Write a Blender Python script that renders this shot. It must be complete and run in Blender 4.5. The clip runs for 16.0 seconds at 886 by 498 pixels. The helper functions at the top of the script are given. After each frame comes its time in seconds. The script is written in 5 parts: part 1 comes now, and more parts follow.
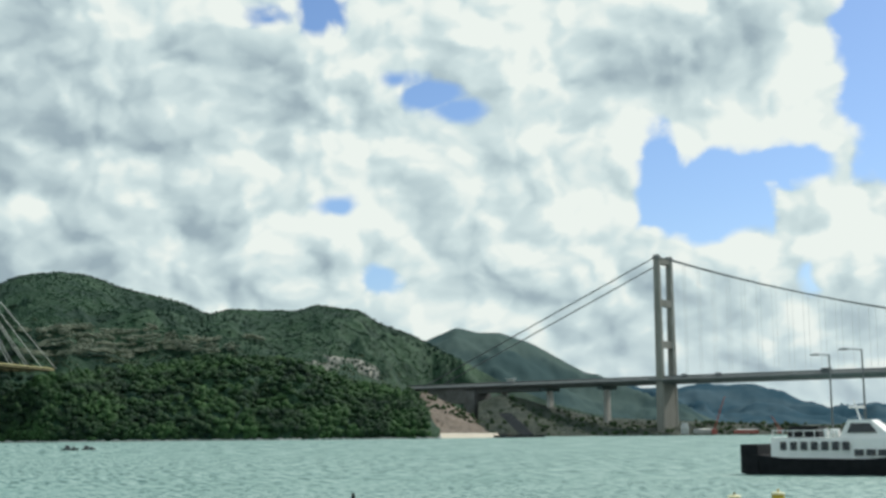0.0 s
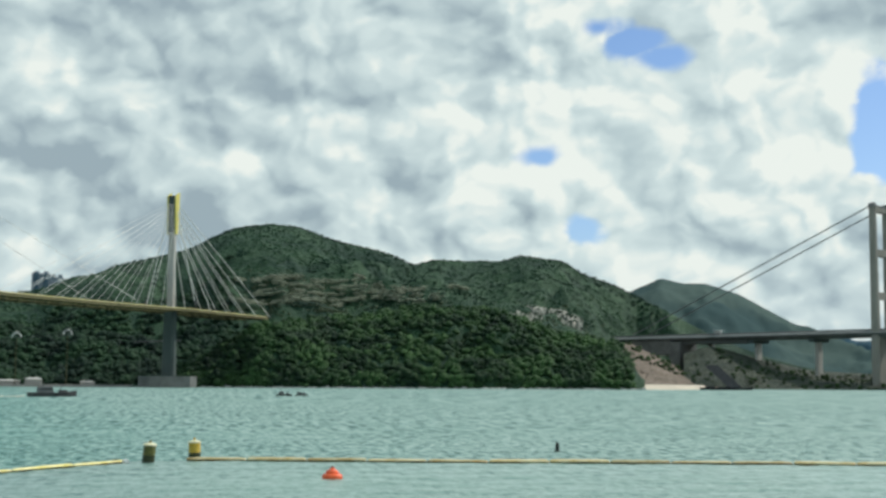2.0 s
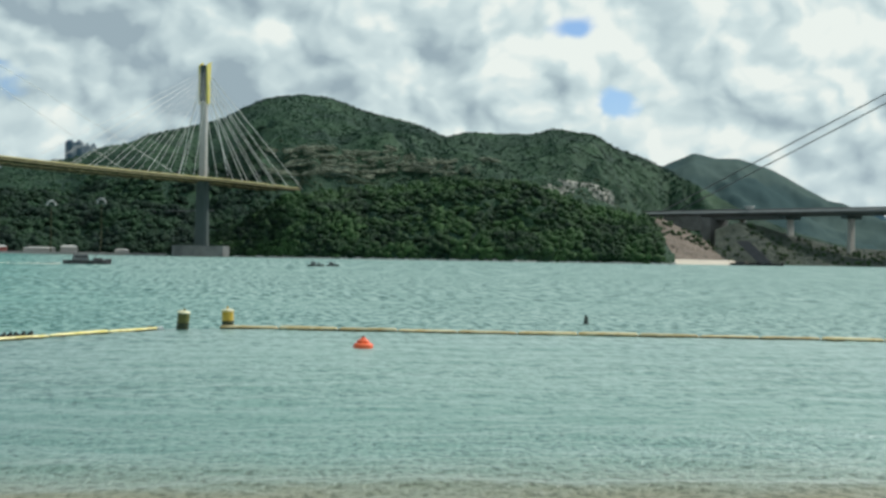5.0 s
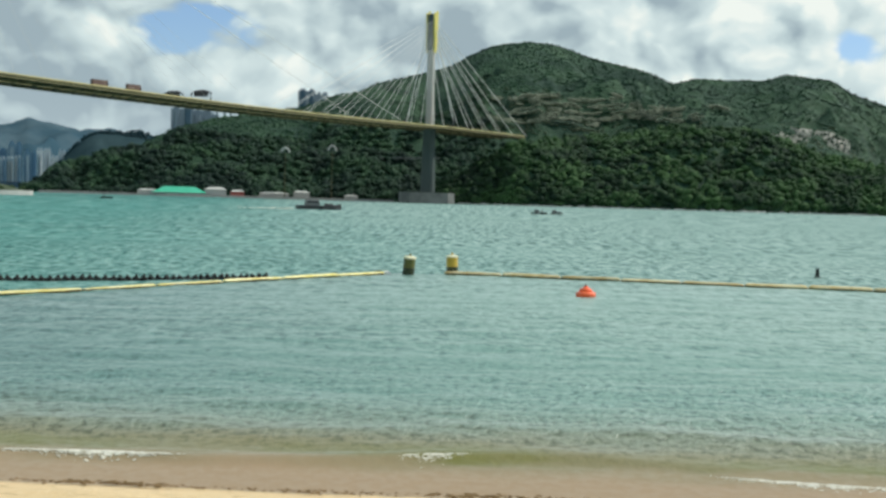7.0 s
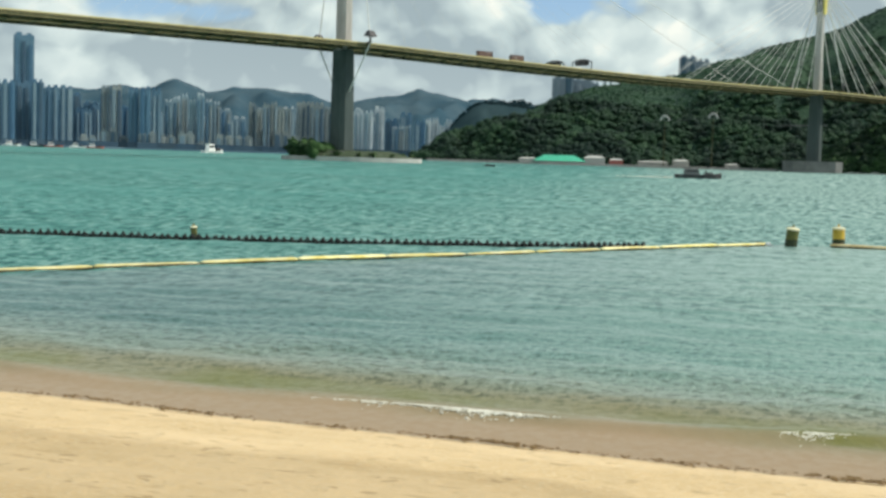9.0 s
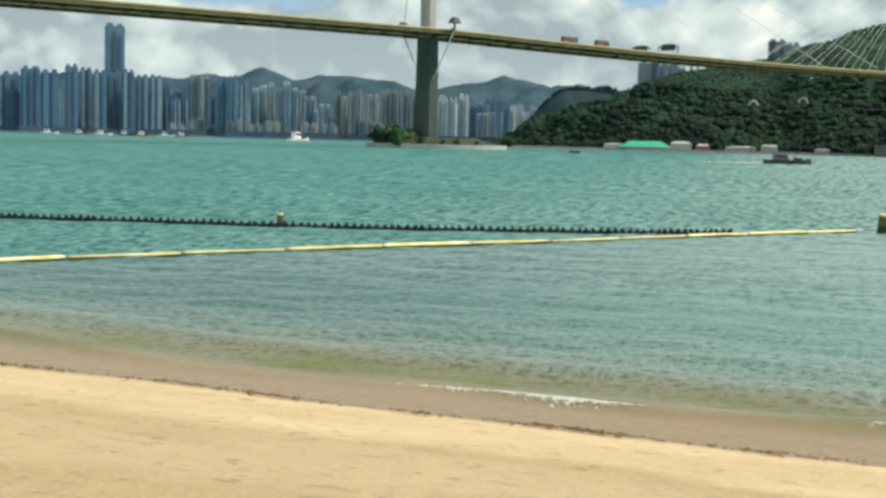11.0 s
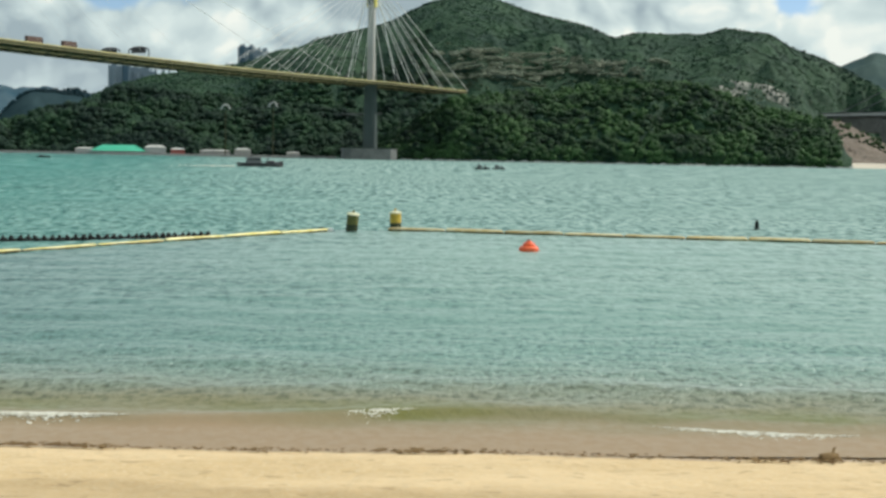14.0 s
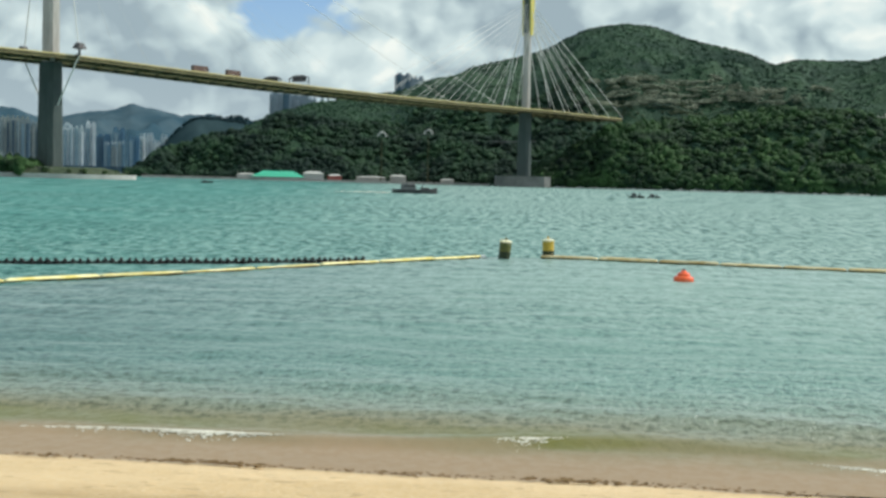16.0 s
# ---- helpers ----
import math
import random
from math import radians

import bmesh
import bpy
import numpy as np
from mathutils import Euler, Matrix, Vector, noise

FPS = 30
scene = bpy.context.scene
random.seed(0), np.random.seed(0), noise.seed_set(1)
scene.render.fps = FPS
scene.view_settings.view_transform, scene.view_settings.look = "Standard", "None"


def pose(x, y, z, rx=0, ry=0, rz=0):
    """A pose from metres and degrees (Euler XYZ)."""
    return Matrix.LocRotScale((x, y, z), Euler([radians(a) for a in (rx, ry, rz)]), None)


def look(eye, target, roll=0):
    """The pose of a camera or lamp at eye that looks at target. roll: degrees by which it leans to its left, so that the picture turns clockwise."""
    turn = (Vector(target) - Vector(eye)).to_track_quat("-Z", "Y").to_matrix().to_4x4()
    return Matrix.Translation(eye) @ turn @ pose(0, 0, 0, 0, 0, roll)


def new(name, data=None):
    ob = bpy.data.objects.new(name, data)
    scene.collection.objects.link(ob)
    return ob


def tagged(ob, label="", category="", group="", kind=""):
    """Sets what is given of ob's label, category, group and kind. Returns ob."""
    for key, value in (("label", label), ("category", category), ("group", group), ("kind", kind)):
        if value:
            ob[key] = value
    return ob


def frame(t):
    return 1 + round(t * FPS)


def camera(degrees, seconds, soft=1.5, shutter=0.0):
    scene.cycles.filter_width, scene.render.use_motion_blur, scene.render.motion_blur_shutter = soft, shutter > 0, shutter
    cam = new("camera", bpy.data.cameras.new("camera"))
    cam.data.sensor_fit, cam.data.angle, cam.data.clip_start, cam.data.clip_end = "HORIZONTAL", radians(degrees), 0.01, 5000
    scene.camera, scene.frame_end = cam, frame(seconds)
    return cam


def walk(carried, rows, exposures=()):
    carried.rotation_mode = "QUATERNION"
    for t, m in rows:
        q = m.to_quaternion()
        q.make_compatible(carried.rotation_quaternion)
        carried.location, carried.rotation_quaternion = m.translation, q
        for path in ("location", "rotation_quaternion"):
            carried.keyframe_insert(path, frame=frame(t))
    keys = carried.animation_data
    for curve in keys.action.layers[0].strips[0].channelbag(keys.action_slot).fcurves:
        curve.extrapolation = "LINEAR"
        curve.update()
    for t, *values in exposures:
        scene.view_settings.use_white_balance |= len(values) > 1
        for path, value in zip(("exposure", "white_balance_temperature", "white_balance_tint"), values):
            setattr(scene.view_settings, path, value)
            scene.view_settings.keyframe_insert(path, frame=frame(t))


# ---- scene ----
EYE = Vector((0.0, 0.0, 4.5))
LOOKS = [  # seconds, heading (degrees right of the far tower), pitch, lean
    (0.0, 21.096, 8.171, -0.48), (0.5, 17.452, 8.002, -0.193), (1.0, 14.593, 7.546, -0.009),
    (1.5, 12.889, 6.873, 0.082), (2.0, 11.977, 5.981, 0.333), (2.5, 11.551, 4.978, 0.516),
    (3.0, 11.348, 3.98, 0.582), (3.6, 11.28, 2.82, 0.70), (4.3, 11.18, 1.52, 0.86), (5.0, 10.65, 0.28, 1.0),
    (5.5, 9.673, -0.519, 1.097), (6.0, 7.508, -1.386, 1.311), (6.5, 4.353, -1.906, 1.52),
    (7.0, 0.757, -2.26, 1.606), (7.5, -3.081, -2.718, 1.688), (8.0, -7.331, -3.263, 1.74),
    (8.5, -11.751, -3.776, 1.741), (9.0, -15.947, -4.141, 1.70), (9.4, -18.6, -4.40, 1.66),
    (9.8, -20.2, -4.60, 1.60), (10.25, -20.95, -4.74, 1.53), (10.7, -20.5, -4.80, 1.46),
    (11.1, -19.3, -4.83, 1.38), (11.5, -16.779, -4.807, 1.307), (12.0, -12.011, -4.697, 1.141),
    (12.5, -6.411, -4.567, 1.172), (13.0, -1.476, -4.405, 1.22), (13.5, 1.831, -4.246, 1.122),
    (14.0, 3.33, -4.169, 1.083), (14.5, 3.532, -4.041, 1.141), (15.0, 2.753, -3.886, 1.179),
    (15.5, 0.583, -3.603, 1.285), (16.0, -3.506, -3.096, 1.477)]


def heading(az, el):
    a, e = radians(az), radians(el)
    return Vector((math.sin(a) * math.cos(e), math.cos(a) * math.cos(e), math.sin(e)))


cam = camera(38.09, 16.0, soft=3.0)
walk(cam, [(t, look(EYE, EYE + heading(az, el) * 100, lean)) for t, az, el, lean in LOOKS],
     exposures=[(0.0, -0.15, 6300, 10), (3.0, -0.17, 6350, 10), (6.0, -0.16, 6250, 10), (7.3, -0.08, 6400, 10), (9.0, 0.0, 6600, 10),
                (12.0, 0.02, 6700, 10), (13.0, -0.05, 6600, 10), (14.0, -0.09, 6500, 10), (15.0, -0.06, 6550, 10), (16.0, -0.07, 6350, 10)])

# ---------------------------------------------------------------- light
SUN_TO = Vector((0.70, 0.20, 0.68)).normalized()      # towards the sun
sun_data = bpy.data.lights.new("sun", "SUN")
sun_data.energy, sun_data.angle, sun_data.color = 3.4, radians(0.53), (1.0, 0.94, 0.84)
sun = new("sun", sun_data)
sun.matrix_world = look(SUN_TO * 100, (0, 0, 0))


class Nodes:
    """Short hand for writing node trees."""

    def __init__(self, tree):
        self.t = tree
        tree.nodes.clear()

    def n(self, kind, inputs=(), **props):
        node = self.t.nodes.new(kind)
        for k, v in props.items():
            setattr(node, k, v)
        items = inputs.items() if isinstance(inputs, dict) else enumerate(inputs)
        for k, v in items:
            if v is None:
                continue
            if isinstance(v, bpy.types.NodeSocket):
                self.t.links.new(v, node.inputs[k])
            else:
                node.inputs[k].default_value = v
        return node

    def m(self, op, a, b=None, c=None, clamp=False):
        return self.n("ShaderNodeMath", (a, b, c), operation=op, use_clamp=clamp).outputs[0]

    def v(self, op, a, b=None):
        return self.n("ShaderNodeVectorMath", (a, b), operation=op).outputs[0]

    def noise(self, vec, scale, detail=4.0, rough=0.55, lac=2.0, dist=0.0):
        return self.n("ShaderNodeTexNoise", {"Vector": vec, "Scale": scale, "Detail": detail, "Roughness": rough,
                                              "Lacunarity": lac, "Distortion": dist}).outputs["Fac"]

    def ramp(self, fac, a, b, lo=0.0, hi=1.0, smooth=True):
        return self.n("ShaderNodeMapRange", (fac, a, b, lo, hi),
                      interpolation_type="SMOOTHSTEP" if smooth else "LINEAR").outputs[0]

    def mix(self, fac, a, b):
        node = self.n("ShaderNodeMix", data_type="RGBA")
        for k, v in ((0, fac), (6, a), (7, b)):
            if isinstance(v, bpy.types.NodeSocket):
                self.t.links.new(v, node.inputs[k])
            else:
                node.inputs[k].default_value = (*v, 1.0) if k and len(v) == 3 else v
        return node.outputs[2]


def build_world():
    w = bpy.data.worlds.new("sky")
    scene.world = w
    w.use_nodes = True
    g = Nodes(w.node_tree)
    sky = g.n("ShaderNodeTexSky", sky_type="NISHITA", sun_disc=False, sun_elevation=math.asin(SUN_TO.z),
              sun_rotation=math.atan2(SUN_TO.x, SUN_TO.y), air_density=1.0, dust_density=0.6, ozone_density=2.0).outputs[0]
    blue = g.v("MULTIPLY", sky, (0.105, 0.118, 0.135))
    d = g.n("ShaderNodeTexCoord").outputs["Generated"]
    s = g.n("ShaderNodeSeparateXYZ", (d,))
    az = g.m("MULTIPLY", g.m("ARCTAN2", s.outputs[0], s.outputs[1]), 57.2958)
    el = g.m("MULTIPLY", g.m("ARCSINE", s.outputs[2]), 57.2958)
    flat = g.n("ShaderNodeCombineXYZ", (g.m("MULTIPLY", az, 0.8), el, 0.0)).outputs[0]

    # slow drift and fine ragging of the cloud forms
    slow = g.n("ShaderNodeTexNoise", {"Vector": flat, "Scale": 0.22, "Detail": 3.0, "Roughness": 0.5}).outputs["Color"]
    quick = g.n("ShaderNodeTexNoise", {"Vector": flat, "Scale": 1.1, "Detail": 5.0, "Roughness": 0.62}).outputs["Color"]
    bent = g.v("ADD", flat, g.v("MULTIPLY", g.v("SUBTRACT", slow, (0.5, 0.5, 0.5)), (3.2, 2.4, 0.0)))
    bent = g.v("ADD", bent, g.v("MULTIPLY", g.v("SUBTRACT", quick, (0.5, 0.5, 0.5)), (0.75, 0.65, 0.0)))

    def heads(vec, sizes):
        """Heaped cloud: round heads at several sizes with creases between them."""
        total = None
        for scale, weight in sizes:
            dist = g.n("ShaderNodeTexVoronoi", {"Vector": vec, "Scale": scale, "Smoothness": 0.3}, feature="SMOOTH_F1",
                       voronoi_dimensions="2D").outputs["Distance"]
            one = g.m("MULTIPLY", g.m("SUBTRACT", 1.0, dist), weight)
            total = one if total is None else g.m("ADD", total, one)
        return total

    all_sizes = ((0.13, 0.46), (0.29, 0.31), (0.66, 0.16), (1.5, 0.07))
    heap = heads(bent, all_sizes)
    edge_heads = heads(bent, all_sizes[1:])

    def oval(a0, e0, ra, re):
        dx = g.m("DIVIDE", g.m("SUBTRACT", az, a0), ra)
        dy = g.m("DIVIDE", g.m("SUBTRACT", el, e0), re)
        return g.m("SQRT", g.m("ADD", g.m("MULTIPLY", dx, dx), g.m("MULTIPLY", dy, dy)))

    # blue openings: heading, height, half width, half height
    gaps = [(32.8, 10.3, 3.2, 2.2), (30.8, 11.6, 1.6, 1.9), (36.2, 11.5, 2.5, 1.2), (40.7, 14.6, 2.1, 5.0), (15.2, 18.6, 1.2, 1.5),
            (13.2, 18.2, 1.9, 0.6), (18.9, 15.7, 1.1, 0.42), (20.4, 15.05, 1.3, 0.45), (22.0, 14.35, 1.0, 0.40), (16.5, 10.05, 0.9, 0.4), (18.2, 6.8, 0.75, 0.6),
            (-9.3, 7.7, 1.7, 0.9), (-11.0, 6.7, 1.8, 0.8), (37.3, 6.6, 0.4, 0.5), (-28.0, 6.0, 3.0, 0.5), (70.0, 25.0, 16.0, 7.0),
            (-80.0, 30.0, 20.0, 8.0), (150.0, 28.0, 22.0, 9.0)]
    clear = None
    for a0, e0, ra, re in gaps:
        ragged = g.m("MULTIPLY", g.m("SUBTRACT", edge_heads, 0.29), 4.2 * min(1.0, min(ra, re) / 0.75))
        one = g.m("ADD", g.m("MULTIPLY", g.m("SUBTRACT", oval(a0, e0, ra, re), 1.0), min(ra, re)), ragged)
        clear = one if clear is None else g.m("MINIMUM", clear, one)
    for a0, e0, ra, re in ((34.9, 6.6, 1.8, 2.5), (39.7, 7.4, 2.6, 3.3), (27.6, 9.4, 2.4, 4.0)):
        head = g.m("MULTIPLY", g.m("SUBTRACT", 1.0, oval(a0, e0, ra, re)), min(ra, re))
        clear = g.m("MAXIMUM", clear, g.m("ADD", head, g.m("MULTIPLY", g.m("SUBTRACT", edge_heads, 0.29), 2.2)))
    mask = g.ramp(clear, -0.28, 0.22)
    # grey undersides and sunlit heads: heading, height, half width, half height, strength
    bases = [(32.4, 16.2, 4.4, 2.0, 0.62), (1.4, 12.2, 1.5, 2.4, 0.30), (-1.0, 8.3, 4.6, 1.4, 0.13), (4.6, 8.2, 4.0, 1.3, 0.20),
             (18.7, 11.0, 3.2, 0.8, 0.22), (-26.5, 4.0, 9.0, 1.1, 0.22), (-14.5, 3.6, 5.0, 0.9, 0.16), (9.5, 16.4, 4.5, 1.0, 0.14), (5.0, 13.0, 2.6, 1.2, 0.16)]
    tops = [(37.0, 15.6, 1.5, 3.2, 0.34), (35.0, 7.6, 1.7, 1.4, 0.40), (39.4, 8.2, 2.3, 2.4, 0.42), (28.4, 9.0, 2.8, 3.4, 0.14), (2.8, 9.7, 1.1, 0.7, 0.24),
            (18.4, 13.4, 4.2, 1.3, 0.28), (-4.6, 12.0, 3.2, 2.4, 0.12), (-5.4, 5.9, 3.2, 1.3, 0.16), (-14.3, 6.6, 1.5, 0.8, 0.30), (13.0, 7.0, 2.4, 1.3, 0.14), (24.0, 17.5, 3.4, 1.6, 0.18)]
    relief = g.m("SUBTRACT", heap, heads(g.v("ADD", bent, (0.42, 0.62, 0.0)), all_sizes))
    bulk = g.noise(g.v("ADD", bent, (31.0, 7.0, 3.0)), 0.16, 4.0, 0.55)
    lit = g.m("ADD", g.m("MULTIPLY", relief, 3.0), g.m("MULTIPLY", g.m("SUBTRACT", bulk, 0.5), 1.0))
    lit = g.m("ADD", lit, g.m("MULTIPLY", g.m("SUBTRACT", heap, 0.62), 0.8))
    lit = g.m("ADD", lit, g.ramp(az, -26.0, 26.0, 0.25, 0.63))
    lit = g.m("ADD", lit, g.ramp(el, 6.0, 13.0, -0.05, 0.12))
    lit = g.m("ADD", lit, g.ramp(clear, 0.1, 1.5, 0.22, 0.0))
    for sign, shades in ((-1.0, bases), (1.0, tops)):
        for a0, e0, ra, re, depth in shades:
            lit = g.m("ADD", lit, g.ramp(g.m("ADD", oval(a0, e0, ra, re), g.m("MULTIPLY", g.m("SUBTRACT", heap, 0.62), -1.6)), 0.3, 1.35, sign * depth, 0.0))
    tone = g.n("ShaderNodeValToRGB", (g.m("ADD", g.m("MULTIPLY", lit, 1.0), 0.01),))
    cr = tone.color_ramp
    cr.elements[0].position, cr.elements[0].color = 0.0, (0.37, 0.47, 0.51, 1)
    cr.elements[1].position, cr.elements[1].color = 1.0, (0.95, 1.0, 0.92, 1)
    for at, shade in ((0.36, (0.55, 0.67, 0.68, 1)), (0.70, (0.72, 0.84, 0.82, 1))):
        cr.elements.new(at).color = shade
    low = g.ramp(el, -1.0, 6.0, 0.40, 0.0)
    cloud = g.mix(low, tone.outputs[0], (0.62, 0.73, 0.76))
    col = g.mix(mask, blue, cloud)
    bg = g.n("ShaderNodeBackground", (col, 1.0))
    g.n("ShaderNodeOutputWorld", (bg.outputs[0],))


build_world()


# ---------------------------------------------------------------- materials
def material(name):
    m = bpy.data.materials.new(name)
    m.use_nodes = True
    return m, Nodes(m.node_tree)


def surface(name, colour, other, scale, rough=0.7, metal=0.0, bump=0.0, bump_scale=None, stretch=(1, 1, 1), spec=0.4, vary=0.0):
    """A plain material: two tones by noise at two scales, a fine relief, and a shade of its own for each piece."""
    m, g = material(name)
    pos = g.n("ShaderNodeNewGeometry").outputs["Position"]
    vec = g.v("MULTIPLY", pos, stretch)
    f1 = g.noise(vec, scale, 5.0, 0.6)
    f2 = g.noise(vec, scale * 7.3, 4.0, 0.6)
    f = g.ramp(g.m("ADD", g.m("MULTIPLY", f1, 0.65), g.m("MULTIPLY", f2, 0.35)), 0.36, 0.64)
    col = g.mix(f, colour, other)
    if vary:
        r = g.n("ShaderNodeObjectInfo").outputs["Random"]
        hsv = g.n("ShaderNodeHueSaturation", {"Value": g.ramp(r, 0, 1, 1 - vary, 1 + vary, False), "Color": col})
        col = hsv.outputs[0]
    ins = {"Base Color": col, "Roughness": rough, "Metallic": metal, "Specular IOR Level": spec}
    if bump:
        ins["Normal"] = g.n("ShaderNodeBump", {"Height": g.noise(vec, bump_scale or scale * 10, 4.0, 0.6), "Strength": bump,
                                              "Distance": 1.0 / (bump_scale or scale * 10)}).outputs[0]
    g.n("ShaderNodeOutputMaterial", (g.n("ShaderNodeBsdfPrincipled", ins).outputs[0],))
    return m


def foliage(name, dark, light, patch, leaf, each=0.45, hollow_shade=0.55):
    m, g = material(name)
    geo = g.n("ShaderNodeNewGeometry")
    pos = geo.outputs["Position"]
    big = g.ramp(g.noise(pos, patch, 4.0, 0.6), 0.35, 0.68)
    own = geo.outputs["Random Per Island"]
    f = g.m("ADD", g.m("MULTIPLY", big, 1.0 - each), g.m("MULTIPLY", own, each))
    col = g.mix(f, dark, light)
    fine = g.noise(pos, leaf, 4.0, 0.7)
    # hollows of the leaf relief darkened in colour, as shade between leaves
    col = g.mix(g.ramp(fine, 0.35, 0.7), g.v("MULTIPLY", col, (hollow_shade, hollow_shade, hollow_shade + 0.05)), col)
    nrm = g.n("ShaderNodeBump", {"Height": fine, "Strength": 1.0, "Distance": 1.2 / leaf}).outputs[0]
    g.n("ShaderNodeOutputMaterial", (g.n("ShaderNodeBsdfPrincipled", {"Base Color": col, "Roughness": 0.75,
        "Specular IOR Level": 0.2, "Normal": nrm}).outputs[0],))
    return m


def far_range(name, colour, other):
    """Mountains far off, distance haze put into the base colour: broad woods and bare patches."""
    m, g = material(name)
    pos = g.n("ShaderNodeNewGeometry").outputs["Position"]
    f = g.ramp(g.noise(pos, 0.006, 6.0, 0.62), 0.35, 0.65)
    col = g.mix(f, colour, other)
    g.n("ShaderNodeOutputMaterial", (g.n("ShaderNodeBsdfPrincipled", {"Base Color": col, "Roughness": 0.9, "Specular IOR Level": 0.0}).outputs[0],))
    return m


def water_material():
    m, g = material("sea_water")
    pos = g.n("ShaderNodeNewGeometry").outputs["Position"]
    s = g.n("ShaderNodeSeparateXYZ", (pos,))
    x, y = s.outputs[0], s.outputs[1]
    shore = g.m("ADD", y, g.m("MULTIPLY", x, 0.06))
    edge = g.m("ADD", shore, g.m("MULTIPLY", g.m("SUBTRACT", g.noise(g.v("MULTIPLY", pos, (0.45, 1.0, 1.0)), 0.5, 3.0, 0.6), 0.5), 2.4))
    # inside the booms the water lies calmer
    side = g.m("SUBTRACT", g.m("ADD", g.m("MULTIPLY", g.m("ADD", x, 26.5), 1.51), 38.0), y)
    front = g.m("SUBTRACT", g.m("SUBTRACT", 75.6, g.m("MULTIPLY", x, 0.17)), y)
    calm = g.ramp(g.m("MINIMUM", front, side), -1.0, 0.6)

    # short chop by the beach, longer and longer seas outside
    def seas(fx, fy, seed):
        v = g.n("ShaderNodeCombineXYZ", (g.m("MULTIPLY", x, fx), g.m("MULTIPLY", y, fy), seed)).outputs[0]
        return g.noise(v, 1.0, 4.0, 0.62, 2.2, 0.15)

    def blend(f, a, b):
        return g.n("ShaderNodeMix", (f, None, a, b), data_type="FLOAT").outputs[0]

    chop = blend(g.ramp(y, 29.0, 42.0), seas(4.3, 3.4, 0.0), seas(3.2, 1.6, 1.5))
    chop = blend(g.ramp(y, 48.0, 68.0), chop, seas(1.7, 0.62, 3.0))
    chop = blend(g.ramp(y, 90.0, 140.0), chop, seas(1.1, 0.19, 6.0))
    chop = blend(g.ramp(y, 220.0, 380.0), chop, seas(0.48, 0.036, 9.0))
    group = g.noise(g.v("MULTIPLY", pos, (0.07, 0.13, 1.0)), 1.0, 3.0, 0.6)
    chop = g.m("ADD", chop, g.m("MULTIPLY", g.m("SUBTRACT", group, 0.5), 0.16))
    patch = g.ramp(g.noise(g.v("MULTIPLY", pos, (0.5, 1.0, 1.0)), 0.03, 4.0, 0.55), 0.34, 0.66)
    deep = g.mix(patch, (0.092, 0.220, 0.190), (0.138, 0.268, 0.234))
    # teal and darker to the west, a dimmer mirrored sky put into the colour
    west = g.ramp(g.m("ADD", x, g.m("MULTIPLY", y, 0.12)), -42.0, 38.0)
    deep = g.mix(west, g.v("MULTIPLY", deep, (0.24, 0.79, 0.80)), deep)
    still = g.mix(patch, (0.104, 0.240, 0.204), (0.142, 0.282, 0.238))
    # still water: its duller reflection in the west is painted as well
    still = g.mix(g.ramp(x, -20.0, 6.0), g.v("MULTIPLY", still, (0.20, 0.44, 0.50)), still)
    deep = g.mix(calm, deep, still)
    # wave shade and mirrored sky put into the colour: dark troughs, pale crests
    trough_shade = g.m("MULTIPLY", g.ramp(chop, blend(calm, 0.50, 0.47), 0.38), blend(calm, 1.0, g.ramp(y, 30.0, 46.0, 1.0, 0.74)))
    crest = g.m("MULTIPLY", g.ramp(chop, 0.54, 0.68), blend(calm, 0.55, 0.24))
    deep = g.mix(trough_shade, deep, g.v("MULTIPLY", deep, (0.30, 0.46, 0.50)))
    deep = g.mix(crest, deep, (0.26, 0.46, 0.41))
    silt = g.mix(g.ramp(edge, 20.2, 22.2), (0.325, 0.232, 0.145), (0.215, 0.190, 0.105))
    silt = g.mix(g.ramp(edge, 22.4, 25.5), silt, (0.190, 0.235, 0.175))
    # shaded sides of ripples over the silt, painted as dark dashes
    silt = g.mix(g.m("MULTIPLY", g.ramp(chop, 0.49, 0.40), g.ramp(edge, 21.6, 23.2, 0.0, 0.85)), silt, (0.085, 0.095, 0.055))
    swell = g.m("MULTIPLY", g.ramp(edge, 21.5, 22.0), g.ramp(edge, 23.6, 22.5))
    silt = g.mix(g.m("MULTIPLY", swell, g.ramp(g.noise(g.v("MULTIPLY", pos, (1.0, 0.2, 1.0)), 0.3, 3.0, 0.5), 0.38, 0.60, 0.25, 0.95)), silt, (0.150, 0.150, 0.042))
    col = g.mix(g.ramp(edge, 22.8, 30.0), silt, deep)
    near_wave = g.noise(g.v("MULTIPLY", pos, (0.5, 1.1, 1.0)), 2.2, 4.0, 0.6)
    h = g.m("ADD", g.m("MULTIPLY", near_wave, g.ramp(edge, 20.5, 24.0, 0.003, 0.03)), g.m("MULTIPLY", chop, g.ramp(edge, 20.6, 25.0, 0.015, 0.14)))
    nrm = g.n("ShaderNodeBump", {"Height": h, "Strength": 1.0, "Distance": 1.0}).outputs[0]
    gloss = g.n("ShaderNodeBsdfGlossy", {"Color": (0.92, 0.96, 0.95, 1), "Roughness": blend(calm, 0.5, 0.36), "Normal": nrm})
    grazing = g.n("ShaderNodeFresnel", {"IOR": 1.33}).outputs[0]
    share = g.m("MULTIPLY", g.ramp(chop, 0.36, 0.62, 0.10, 0.36), g.m("MULTIPLY", g.ramp(west, 0, 1, 0.55, 1.0), g.ramp(edge, 20.0, 27.0, 0.40, 1.0)))
